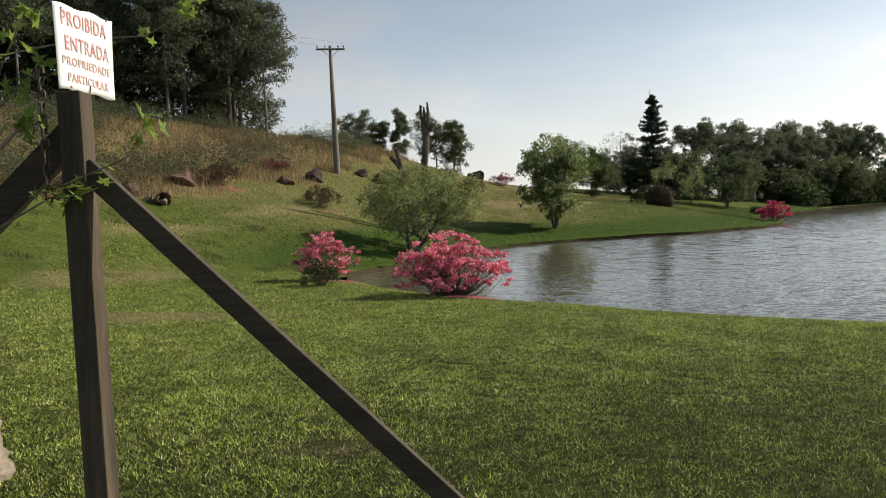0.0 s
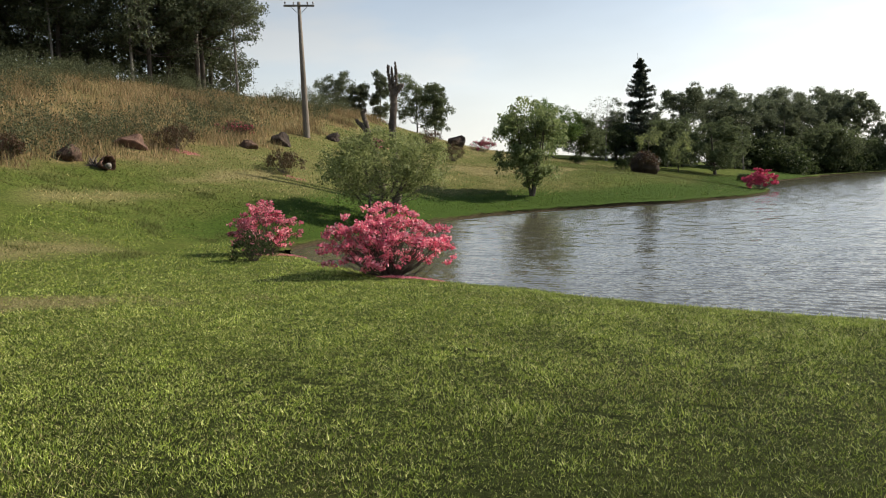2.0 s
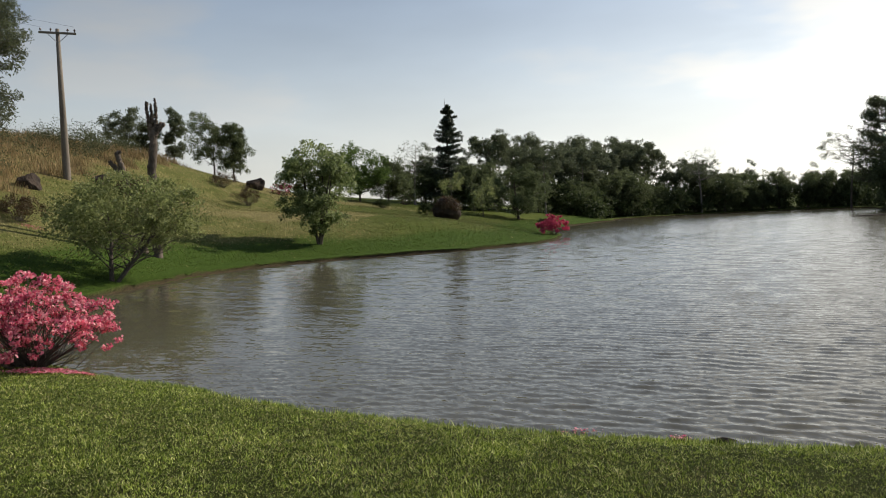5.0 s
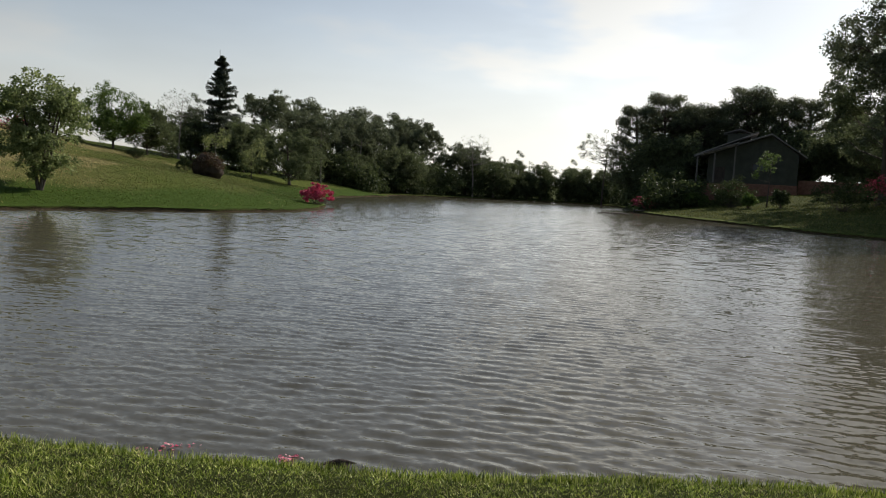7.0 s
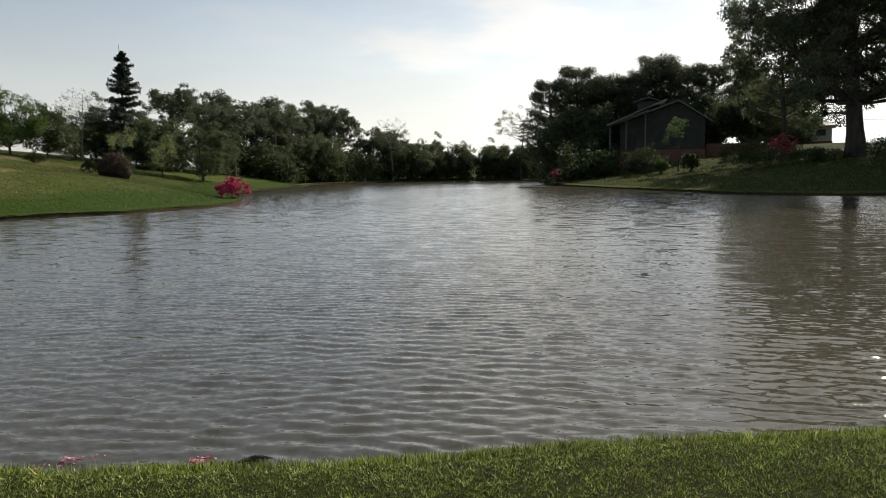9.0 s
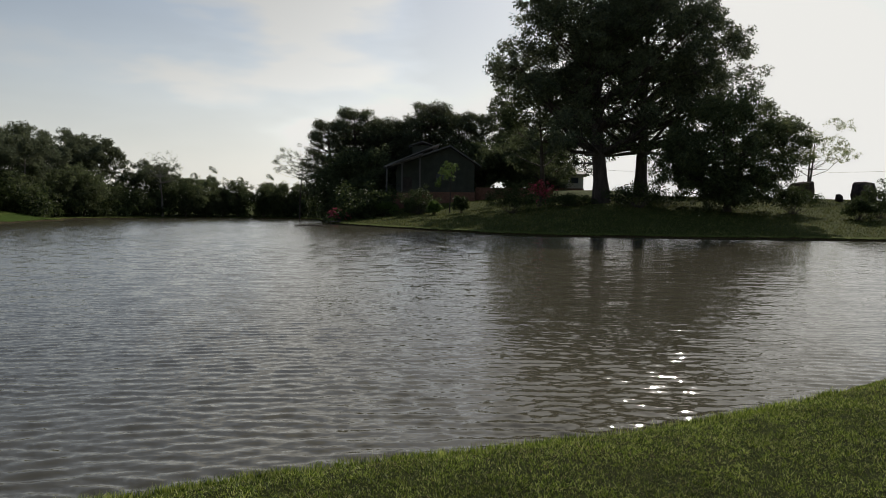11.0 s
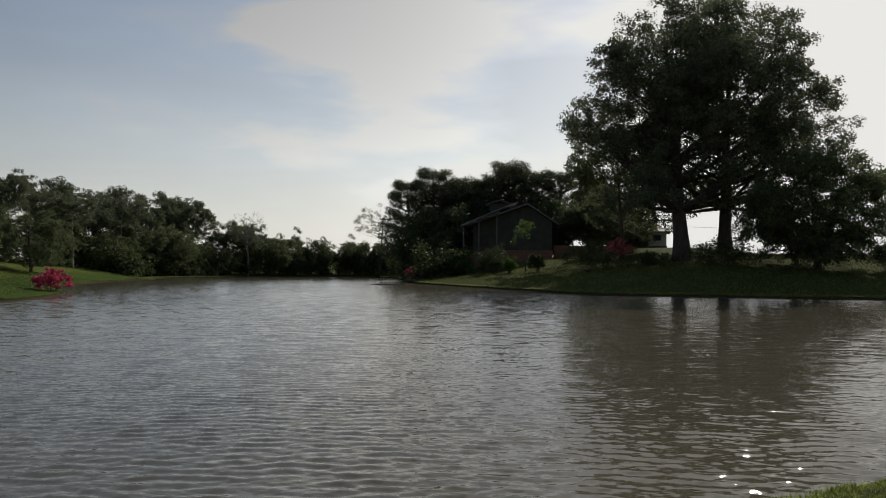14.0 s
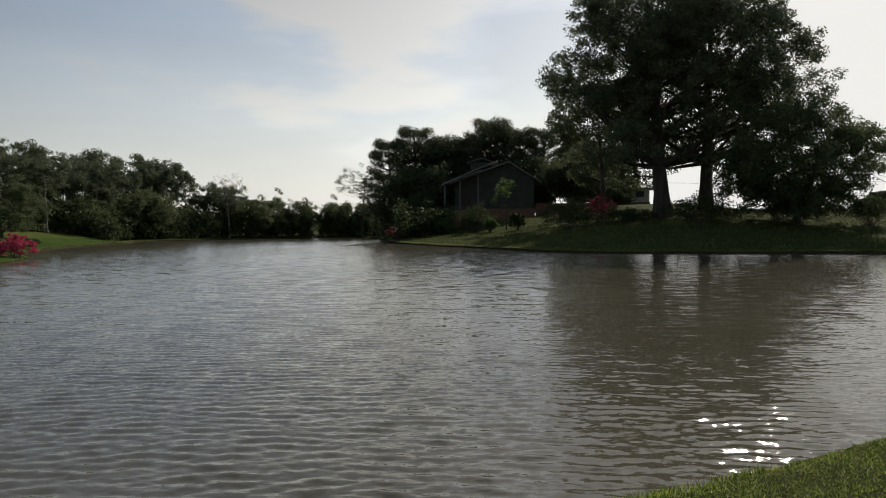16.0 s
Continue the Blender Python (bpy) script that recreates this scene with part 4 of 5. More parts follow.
shrub("azalea_bush", "low red-flowered azalea at the meadow's edge", spot(-10.3, 47.6), 91, 1.9, 0.9, RUSSET, 60, 40, 0.08, FLOWER_DEEP, 5, 0.08, "azalea", clump=0.12)
shrub("azalea_bush", "rosy azalea on the crest of the rise", spot(6.7, 80.2), 92, 2.3, 1.3, RUSSET, 60, 40, 0.09, FLOWER_DEEP, 12, 0.09, "azalea", clump=0.12)
shrub("azalea_bush", "rosy azalea half hidden beyond the dead trunk", spot(-2.4, 55.5), 93, 1.6, 1.1, RUSSET, 50, 30, 0.09, FLOWER, 10, 0.09, "azalea", clump=0.12)
for x, y, w, h, seed in ((16.2, 80, 1.5, 1.0, 95), (20.0, 76.8, 1.2, 1.1, 96), (24.6, 84.5, 2.2, 1.2, 97), (26.6, 96, 3.0, 1.8, 98), (22.0, 98, 3.2, 2.0, 99), (11.5, 84, 1.4, 0.8, 101), (36.0, 86.5, 1.4, 0.9, 102)):
    shrub("green_shrub", "low dark green shrub on the grassy rise", spot(x, y), seed, w, h, SHRUB, 60, 44, 0.11, group="shrubs on the rise", clump=0.14)
# shrubs along the right bank
for x, y, w, h, seed, mat, label in ((85.4, 70.6, 4.4, 3.9, 110, SHRUB, "large round dark shrub on the bank"), (84.1, 62.6, 2.0, 2.3, 111, SHRUB, "small upright dark shrub on the bank"), (86.1, 77.4, 3.6, 2.4, 112, SPRING, "yellow-green shrub near the landing"),
                                     (80.2, 52.4, 5.0, 3.6, 113, SHRUB, "broad dark shrub at the water's edge"), (87.0, 49.0, 6.5, 1.3, 114, SHRUB, "low dark shrub under the great tree"), (89.0, 24.4, 4.6, 3.0, 115, SHRUB, "broad dark shrub on the bank"),
                                     (89.1, 18.5, 3.4, 2.2, 116, SHRUB, "low dark shrub on the bank"), (93.4, 17.3, 4.4, 3.4, 117, SHRUB, "loose light green shrub on the bank"), (85.9, 12.9, 2.6, 3.6, 118, SPRING, "thin upright shrub by the water"), (83.2, 38.5, 7.0, 2.6, 119, SHRUB, "spreading dark shrub in deep shade"),
                                     (84.0, 79.5, 3.4, 2.6, 120, SHRUB, "dark shrub beside the azalea"), (87.5, 73.6, 2.4, 2.2, 121, SHRUB, "dark shrub before the house"), (83.5, 66.5, 1.6, 1.9, 122, SPRING, "thin light shrub before the house")):
    shrub("bank_shrub", label, spot(x, y), seed, w, h, mat, 80, 42, 0.23, group="shrubs on the far bank", clump=0.12)
shrub("azalea_bush", "red azalea by the landing on the far bank", spot(82.2, 82.6), 123, 3.4, 1.9, SHRUB, 70, 24, 0.16, FLOWER_DEEP, 12, 0.16, "azalea", clump=0.1)
shrub("azalea_bush", "magenta azalea under the great tree", spot(88.0, 53.5), 124, 3.4, 3.4, SHRUB, 80, 24, 0.16, FLOWER_DEEP, 14, 0.16, "azalea", clump=0.1)

# thicket that closes the far shore
rng = np.random.default_rng(130)
first, last = 5 * (len(SHORE_NEAR) + len(SHORE_RIGHT) - 2), 5 * (len(SHORE_NEAR) + len(SHORE_RIGHT) + len(SHORE_FAR) + 0)
along = rng.uniform(first, last, 1000)
rise = 1.0 + 1.2 * rng.random(1000) ** 2
ti = along.astype(int)
P = CURVE[ti] + (CURVE[ti + 1] - CURVE[ti]) * (along - ti)[:, None]
way = CURVE[ti + 1] - CURVE[ti]
out = np.stack([way[:, 1], -way[:, 0]], -1) / np.linalg.norm(way, axis=1, keepdims=True)
P = P + out * rng.uniform(1.5, 9, (1000, 1))
keep = shore_distance(P[:, 0], P[:, 1]) > 1.0
P = P[keep]
C = np.stack([P[:, 0], P[:, 1], height(P[:, 0], P[:, 1]) + rng.uniform(0.2, 2.4, len(P)) * rise[keep]], -1)
thicket = part("shore_thicket", leaves(rng, C, rng.uniform(0.7, 1.4, len(C)), 40, 0.5, 0.2, 0.5, 0.8), SHRUB, flat=True)
tagged(thicket, "dense dark thicket of bushes along the far shore", "thicket", kind="stuff")

# ---- stones, stump, dead tree ----


def boulder(name, label, place, seed, sx, sy, sz, material, group="", category="rock", rough=0.34, square=0.0, rz=0.0, sink=0.15):
    rng = np.random.default_rng(seed)
    bm = bmesh.new()
    bmesh.ops.create_icosphere(bm, subdivisions=4, radius=1.0)
    off = Vector(rng.uniform(-50, 50, 3))
    cuts = [(Vector(q / np.linalg.norm(q)), k) for q, k in zip(rng.normal(size=(11, 3)), rng.uniform(0.62, 0.9, 11))]
    for v in bm.verts:
        c = v.co.copy()
        if square:
            m = max(abs(c.x), abs(c.y), abs(c.z))
            c = c.lerp(c / m * 0.82, square)
        for q, k in cuts:
            over = c.dot(q) - k
            if over > 0:
                c -= q * over
        d = 1 + rough * 0.7 * (noise.noise(c * 1.3 + off) + 0.5 * noise.noise(c * 3.1 + off) + 0.22 * noise.noise(c * 8 + off))
        v.co = Vector((c.x * d * sx, c.y * d * sy, max(c.z * d, -0.75) * sz))
    low = min(v.co.z for v in bm.verts)
    for v in bm.verts:
        v.co.z -= low + sink * sz
    ob = part(name, bm, material)
    ob.matrix_basis = pose(*place, 0, 0, rz)
    return tagged(ob, label, category, group)


STONE_RED = surface("red_stone", (0.09, 0.05, 0.034), (0.22, 0.12, 0.08), 2.0, 16, 0.9, 0.05)
for x, y, sx, sz, seed, mat, label in ((-13.8, 34.2, 0.75, 0.5, 201, STONE, "brown weathered boulder at the meadow's edge"), (-13.0, 39.0, 0.95, 0.6, 202, STONE_RED, "reddish boulder at the meadow's edge"),
                                       (-15.6, 31.6, 0.9, 0.55, 203, STONE, "dark brown boulder at the meadow's edge"), (-7.8, 49.0, 0.75, 0.65, 204, STONE_DARK, "rounded dark boulder at the meadow's edge"),
                                       (-5.4, 55.8, 0.7, 0.5, 205, STONE_DARK, "dark boulder beyond the power pole"), (4.0, 79.6, 0.95, 0.95, 206, STONE_DARK, "dark boulder on the crest of the rise"),
                                       (-9.0, 45.5, 0.6, 0.4, 207, STONE, "low brown boulder in the grass"), (-0.8, 62.0, 0.6, 0.45, 208, STONE_DARK, "small dark boulder on the slope")):
    boulder("boulder", label, spot(x, y), seed, sx, sx * 0.75, sz, mat, "boulders on the slope", rz=seed * 40, sink=0.5)
rock = boulder("overgrown_boulder", "large boulder covered with dark creeper", spot(21.1, 72.8), 209, 1.2, 1.1, 1.25, STONE_DARK)
rng = np.random.default_rng(209)
cc = rng.normal(size=(110, 3))
cc /= np.linalg.norm(cc, axis=1, keepdims=True)
cc = cc[cc[:, 2] > -0.1] * np.array([1.2, 1.1, 1.1]) + np.array([0, 0, 0.75])
part("creeper", leaves(rng, cc, np.full(len(cc), 0.42), 60, 0.14), RUSSET, rock, "dark green creeper", flat=True)
boulder("shore_stone", "wet dark stone at the lake edge", (7.85, 10.2, -0.045), 210, 0.2, 0.07, 0.045, STONE_DARK, rz=-35)
# standing stones on the right bank
for x, y, sx, sz, seed, sq in ((107.5, 28.2, 2.4, 1.7, 211, 0.8), (108.9, 21.3, 2.1, 1.9, 212, 0.8), (111.5, 17.6, 1.05, 1.0, 213, 0.3), (110.4, 24.3, 0.75, 0.7, 214, 0.2), (101.0, 12.0, 0.95, 1.25, 215, 0.5)):
    boulder("standing_stone", "big dark upright stone on the grassy crest", spot(x, y), seed, sx, sx * 0.7, sz, STONE_DARK, "stones on the crest", square=sq, rough=0.12)

# the old stump, with broken roots
stump = thing("tree_stump", spot(-12.2, 33.9), "weathered dark tree stump with broken roots", "stump")


def snag(points, radii, seed):
    rng = np.random.default_rng(seed)
    n = 40
    t, u = np.linspace(0, 1, len(points)), np.linspace(0, 1, n)
    P = np.stack([np.interp(u, t, np.array(points)[:, k]) for k in range(3)], -1) + rng.normal(size=(n, 3)) * 0.012
    V, F = tube(P, np.interp(u, t, radii) * (1 + 0.1 * rng.normal(size=n)), 10)
    return V + rng.normal(size=V.shape) * 0.014, F


rng = np.random.default_rng(220)


def hollow_log(start, way, length, r, wall, seed):
    """A short length of hollow trunk, ragged at its open end."""
    q = np.random.default_rng(seed)
    w = np.array(way, float) / np.linalg.norm(way)
    a = np.cross(w, (0, 0, 1.0))
    a /= np.linalg.norm(a)
    b = np.cross(w, a)
    n = 28
    t = np.arange(n) * 2 * np.pi / n
    knot = 1 + 0.12 * np.sin(3 * t + 1) + 0.07 * q.normal(size=n)
    end = length * (1 + 0.22 * np.sin(2 * t + 0.6) + 0.09 * q.normal(size=n))
    rings = []
    for f, k in ((0.0, 0.75), (0.15, 1.0), (0.6, 1.0), (1.0, 0.97), (1.0, 0.97 - wall / r), (0.5, 0.85 - wall / r), (0.2, 0.1)):
        rr = r * k * knot * (1 + 0.03 * q.normal(size=n))
        rings.append(np.array(start) + w * (end * f)[:, None] + a * (rr * np.cos(t))[:, None] + b * (rr * np.sin(t))[:, None])
    i, j = np.meshgrid(np.arange(len(rings) - 1), np.arange(n), indexing="ij")
    k = (j + 1) % n
    return np.concatenate(rings), np.stack([i * n + j, i * n + k, (i + 1) * n + k, (i + 1) * n + j], -1).reshape(-1, 4)


part("log", hollow_log((-0.1, 0.25, 0.22), (0.55, -0.8, 0.06), 0.62, 0.33, 0.07, 7), STONE_RED, stump, "reddish hollow log", flat=True)
part("heartwood", snag([(0.24, -0.3, 0.13), (0.33, -0.42, 0.14), (0.35, -0.45, 0.145)], [0.09, 0.11, 0.03], 8), BARK_PALE, stump, "pale splintered heartwood")
part("slab", snag([(-0.75, 0.0, 0.02), (-0.4, -0.05, 0.14), (0.0, -0.12, 0.12)], [0.07, 0.12, 0.1], 9), BARK_DEAD, stump)
for k in range(13):
    a = rng.uniform(1.8, 4.6)
    P, R = branch(rng, (-0.3 + 0.22 * math.cos(a), 0.1 + 0.15 * math.sin(a), 0.16), way_of(a, rng.uniform(0.2, 1.3)), rng.uniform(0.3, 0.62), 0.055, 0.012, 0.3, 0.02, 5)
    part("root", tube(P, R, 5), BARK_DEAD, stump)

# the dead tree behind the willow
dead = thing("dead_tree", spot(-0.5, 40.6), "dead broken tree trunk with bare upright snags", "dead tree")
zt = 8.0 - on_ground(-0.5, 40.6)[2]
for name, points, radii, seed in (("trunk", [(0.0, 0, -0.03), (-0.008, 0, 0.3), (-0.012, 0, 0.55), (0.006, 0, 0.7), (0.01, 0, 0.82)], [0.034, 0.029, 0.026, 0.025, 0.018], 1),
                                  ("snag", [(0.0, 0, 0.74), (-0.012, 0, 0.84), (-0.02, 0, 0.93), (-0.019, 0, 0.972)], [0.016, 0.0125, 0.0115, 0.009], 2),
                                  ("snag", [(0.008, 0.01, 0.77), (0.006, 0.01, 0.88), (0.003, 0.01, 0.968)], [0.016, 0.014, 0.005], 3),
                                  ("snag", [(0.016, 0, 0.75), (0.028, 0, 0.84), (0.033, 0, 0.93), (0.03, 0, 1.0)], [0.015, 0.012, 0.01, 0.005], 4),
                                  ("snag", [(0.014, 0, 0.76), (0.042, 0, 0.8), (0.058, 0, 0.83), (0.076, 0, 0.835)], [0.014, 0.014, 0.018, 0.011], 10),
                                  ("limb", [(-0.08, 0.05, -0.03), (-0.15, 0.05, 0.35), (-0.175, 0.05, 0.5), (-0.2, 0.05, 0.6), (-0.215, 0.05, 0.665), (-0.195, 0.05, 0.678)], [0.03, 0.024, 0.018, 0.015, 0.016, 0.01], 5),
                                  ("limb", [(-0.168, 0.05, 0.48), (-0.21, 0.05, 0.55), (-0.258, 0.05, 0.61), (-0.262, 0.05, 0.618)], [0.018, 0.015, 0.012, 0.005], 6)):
    part(name, snag([(x * zt, y * zt, z * zt) for x, y, z in points], [q * zt for q in radii], seed), BARK_DEAD, dead)

# ---- power pole ----
WOOD_GREY = surface("weathered_wood", (0.11, 0.095, 0.08), (0.24, 0.21, 0.18), 2.0, 30, 0.85, 0.004, (1, 1, 0.1))
METAL = surface("galvanised_steel", (0.25, 0.25, 0.25), (0.42, 0.42, 0.42), 5, 40, 0.45, 0.001, None, 0.8)
GLAZE = surface("brown_porcelain", (0.06, 0.03, 0.02), (0.1, 0.05, 0.03), 5, 40, 0.25, 0.0005, None, 0.0, 0.6)
pole = thing("power_pole", on_ground(-6.95, 53.8, 0.1), "tapered concrete power pole with a crossarm", "power pole", rz=10)
top = 14.2 - on_ground(-6.95, 53.8)[2]
part("shaft", tube([(0, 0, -0.2), (0, 0, top * 0.5), (0, 0, top), (0, 0, top + 0.01)], [0.23, 0.17, 0.105, 0.02], 8), CONCRETE, pole)
part("crossarm", box(-1.0, -0.17, top - 0.32, 1.0, -0.06, top - 0.2, 0.01), WOOD_GREY, pole, "grey wooden crossarm")
for x in (-0.9, -0.35, 0.55, 0.92):
    ins = part("insulator", tube([(x, -0.11, top - 0.2), (x, -0.11, top - 0.12), (x, -0.11, top - 0.1), (x, -0.11, top - 0.05), (x, -0.11, top)], [0.02, 0.02, 0.07, 0.05, 0.03], 8), GLAZE, pole, "brown porcelain insulator")
for sx in (-1, 1):
    part("brace", tube([(sx * 0.55, -0.12, top - 0.32), (0, -0.12, top - 0.85)], [0.018, 0.018], 5), METAL, pole, "steel strut")
for k, (x, far) in enumerate(((-0.9, (-60, 30, 24)), (0.92, (-56, 32, 24)))):
    a = Vector((-6.95 + x, 53.7, top + on_ground(-6.95, 53.8)[2]))
    b = Vector(far)
    pts = [a.lerp(b, f) - Vector((0, 0, 4 * 1.2 * f * (1 - f))) for f in np.linspace(0, 1, 17)]
    w = part("power_line", tube([tuple(p) for p in pts], [0.005] * 17, 4), GLAZE)
    tagged(w, "thin sagging power line from the concrete pole", "cable", "power lines")

# ---- houses on the right bank ----
PLASTER = surface("green_plaster", (0.045, 0.05, 0.038), (0.075, 0.08, 0.062), 0.8, 30, 0.85, 0.003)
ROOF = surface("roof_sheet", (0.17, 0.16, 0.15), (0.27, 0.255, 0.24), 0.6, 12, 0.55, 0.006)
ROOF_PALE = surface("pale_roof_tiles", (0.17, 0.155, 0.14), (0.3, 0.28, 0.255), 0.6, 12, 0.45, 0.006, None, 0.0, 0.5)
BRICK = surface("brick_base", (0.16, 0.08, 0.055), (0.26, 0.14, 0.1), 3, 22, 0.9, 0.01)
TRIM = surface("painted_trim", (0.1, 0.095, 0.085), (0.17, 0.16, 0.145), 2, 40, 0.6, 0.001)
DARK = surface("dark_wood", (0.035, 0.028, 0.022), (0.07, 0.055, 0.045), 2, 30, 0.7, 0.003)
CREAM = surface("cream_plaster", (0.5, 0.47, 0.4), (0.62, 0.58, 0.5), 1, 30, 0.8, 0.002)
GLASS, gn, gl, gb = nodes_of("window_glass")
gb.inputs["Specular IOR Level"].default_value = 0.2
gb.inputs["Base Color"].default_value, gb.inputs["Roughness"].default_value, gb.inputs["Metallic"].default_value = (0.05, 0.06, 0.07, 1), 0.06, 0.0


def slab(points, thick):
    """A plate with the given corners, thick metres deep below them."""
    bm = bmesh.new()
    up = [bm.verts.new(p) for p in points]
    down = [bm.verts.new((p[0], p[1], p[2] - thick)) for p in points]
    bm.faces.new(up)
    bm.faces.new(down[::-1])
    for i in range(len(points)):
        j = (i + 1) % len(points)
        bm.faces.new((up[i], down[i], down[j], up[j]))
    bmesh.ops.recalc_face_normals(bm, faces=bm.faces[:])
    return bm


def gable_house():
    """Gable end to the lake; local y runs away from the lake, x along the gable."""
    gz = 4.9
    house = thing("house", (98.3, 78.2, gz), "green plastered house with a low gabled roof above the lake", "house", rz=-50)
    W, L, eave, ridge = 6.0, 10.0, 4.3, 7.25
    bm = bmesh.new()
    prof = [(-W, 0), (W, 0), (W, eave), (2.2, ridge - 0.35), (-W, eave - 0.35)]
    rings = []
    for y in (0, L):
        rings.append([bm.verts.new((x, y, z)) for x, z in prof])
    bm.faces.new(rings[0])
    bm.faces.new(rings[1][::-1])
    for i in range(5):
        j = (i + 1) % 5
        bm.faces.new((rings[0][i], rings[1][i], rings[1][j], rings[0][j]))
    bmesh.ops.recalc_face_normals(bm, faces=bm.faces[:])
    part("wall", bm, PLASTER, house, flat=True)
    part("foundation", box(-W - 0.1, -0.1, -3.2, W + 0.1, L, -0.002, 0.03), BRICK, house, "red brick base", flat=True)
    part("roof", slab([(-W - 1.0, -0.9, eave - 0.5), (2.2, -0.9, ridge - 0.1), (2.2, L + 0.6, ridge - 0.1), (-W - 1.0, L + 0.6, eave - 0.5)], 0.18), ROOF, house, "grey sheet roof", flat=True)
    part("roof", slab([(W + 1.0, -0.9, eave - 0.3), (W + 1.0, L + 0.6, eave - 0.3), (2.22, L + 0.6, ridge - 0.1), (2.22, -0.9, ridge - 0.1)], 0.18), ROOF, house, "grey sheet roof", flat=True)
    part("roof", slab([(-W - 2.0, 1.6, eave - 0.35), (0.6, 1.6, ridge + 0.3), (0.6, L + 0.6, ridge + 0.3), (-W - 2.0, L + 0.6, eave - 0.35)], 0.15), ROOF, house, "grey sheet roof", flat=True)
    part("roof_lantern", box(-3.6, 5.0, ridge - 1.4, -0.4, 7.6, ridge + 0.2, 0.02), PLASTER, house, flat=True)
    part("lantern_roof", slab([(-4.2, 4.5, ridge + 0.2), (-2.0, 4.5, ridge + 0.9), (-2.0, 8.0, ridge + 0.9), (-4.2, 8.0, ridge + 0.2)], 0.1), ROOF, house, flat=True)
    part("lantern_roof", slab([(0.1, 4.5, ridge + 0.2), (0.1, 8.0, ridge + 0.2), (-1.98, 8.0, ridge + 0.9), (-1.98, 4.5, ridge + 0.9)], 0.1), ROOF, house, flat=True)
    # porch cut into the corner: floor, posts and rail
    part("porch_floor", box(-W - 1.6, -2.2, -0.25, -2.2, -0.12, -0.05, 0.02), DARK, house, flat=True)
    part("porch_base", box(-W - 1.5, -2.1, -3.2, -2.3, -0.12, -0.26, 0.02), BRICK, house, "red brick base", flat=True)
    for x in (-W - 1.4, -W + 0.9, -2.4):
        part("porch_post", box(x - 0.11, -2.1, -0.05, x + 0.11, -1.88, eave - 0.9 + (x + W + 1.8) * 0.364, 0.01), TRIM, house, flat=True)
    part("porch_roof", slab([(-W - 1.9, -2.5, eave - 0.75), (-2.0, -2.5, eave + 1.4), (-2.0, -0.95, eave + 1.4), (-W - 1.9, -0.95, eave - 0.75)], 0.12), ROOF, house, flat=True)
    for z in (0.45, 0.95):
        part("rail", box(-W - 1.35, -2.06, z, -W + 1.1, -2.0, z + 0.06), DARK, house, flat=True)
    part("door", box(-5.0, -0.05, 0.0, -3.6, 0.02, 2.2, 0.01), DARK, house, flat=True)
    for x0, x1, z0, z1 in ((0.0, 1.9, 1.75, 2.85),):
        win = part("window", box(x0, -0.04, z0, x1, 0.02, z1), DARK, house, flat=True)
        for k in range(2):
            a, b = x0 + 0.08 + k * (x1 - x0) / 2, x0 - 0.08 + (k + 1) * (x1 - x0) / 2
            part("pane", box(a, -0.055, z0 + 0.08, b, -0.045, z1 - 0.08), GLASS, win, flat=True)
    return house


def hip_house():
    house = thing("cottage", (129.6, 74.6, 6.3), "cream cottage with a pale hipped roof on the hilltop", "house", rz=-60)
    part("foundation", box(-4.6, -3.8, -1.6, 4.6, 3.8, -0.002), BRICK, house, flat=True)
    part("wall", box(-4.5, -3.7, 0, 4.5, 3.7, 2.6, 0.01), CREAM, house, flat=True)
    for pts in ([(-5.3, -4.5, 2.5), (5.3, -4.5, 2.5), (1.0, 0, 4.6), (-1.0, 0, 4.6)], [(5.3, -4.5, 2.5), (5.3, 4.5, 2.5), (1.0, 0, 4.6)],
                [(5.3, 4.5, 2.5), (-5.3, 4.5, 2.5), (-1.0, 0, 4.6), (1.0, 0, 4.6)], [(-5.3, 4.5, 2.5), (-5.3, -4.5, 2.5), (-1.0, 0, 4.6)]):
        part("roof", slab(pts, 0.12), ROOF_PALE, house, "pale hipped roof", flat=True)
    part("door", box(-1.6, -3.75, 0, 1.4, -3.68, 2.2, 0.01), DARK, house, flat=True)
    part("window", box(2.2, -3.74, 0.9, 3.6, -3.69, 1.9), GLASS, house, flat=True)
    part("window", box(-3.8, -3.74, 0.9, -2.4, -3.69, 1.9), GLASS, house, flat=True)
    return house


gable_house()
hip_house()
bankwall = part("brick_terrace", box(-6, -0.4, -1.6, 6, 0.4, 0.5, 0.03), BRICK)
bankwall.matrix_basis = pose(106.8, 69.3, 5.2, 0, 0, -58)
tagged(bankwall, "low red brick terrace wall beside the house", "wall")
# landing, post and wire
land = thing("landing_stage", (78.6, 79.6, 0.0), "small dark wooden landing stage at the bank", "jetty", rz=40)
for k in range(8):
    part("board", box(-1.6 + k * 0.4, -0.6, 0.3, -1.24 + k * 0.4, 0.6, 0.36, 0.01), DARK, land, flat=True)
for x, y in ((-1.5, -0.5), (-1.5, 0.5), (1.3, -0.5), (1.3, 0.5)):
    part("post", tube([(x, y, -0.6), (x, y, 0.55), (x, y, 0.56)], [0.07, 0.07, 0.01], 7), DARK, land)
logf = part("floating_log", tube([(-2.3, 0, 0.02), (-1, 0.05, 0.04), (1, -0.05, 0.04), (2.3, 0, 0.02)], [0.05, 0.11, 0.1, 0.04], 8), DARK)
logf.matrix_basis = pose(68.4, 73.3, 0.0, 0, 0, -5)
tagged(logf, "dark log floating near the far bank", "log")
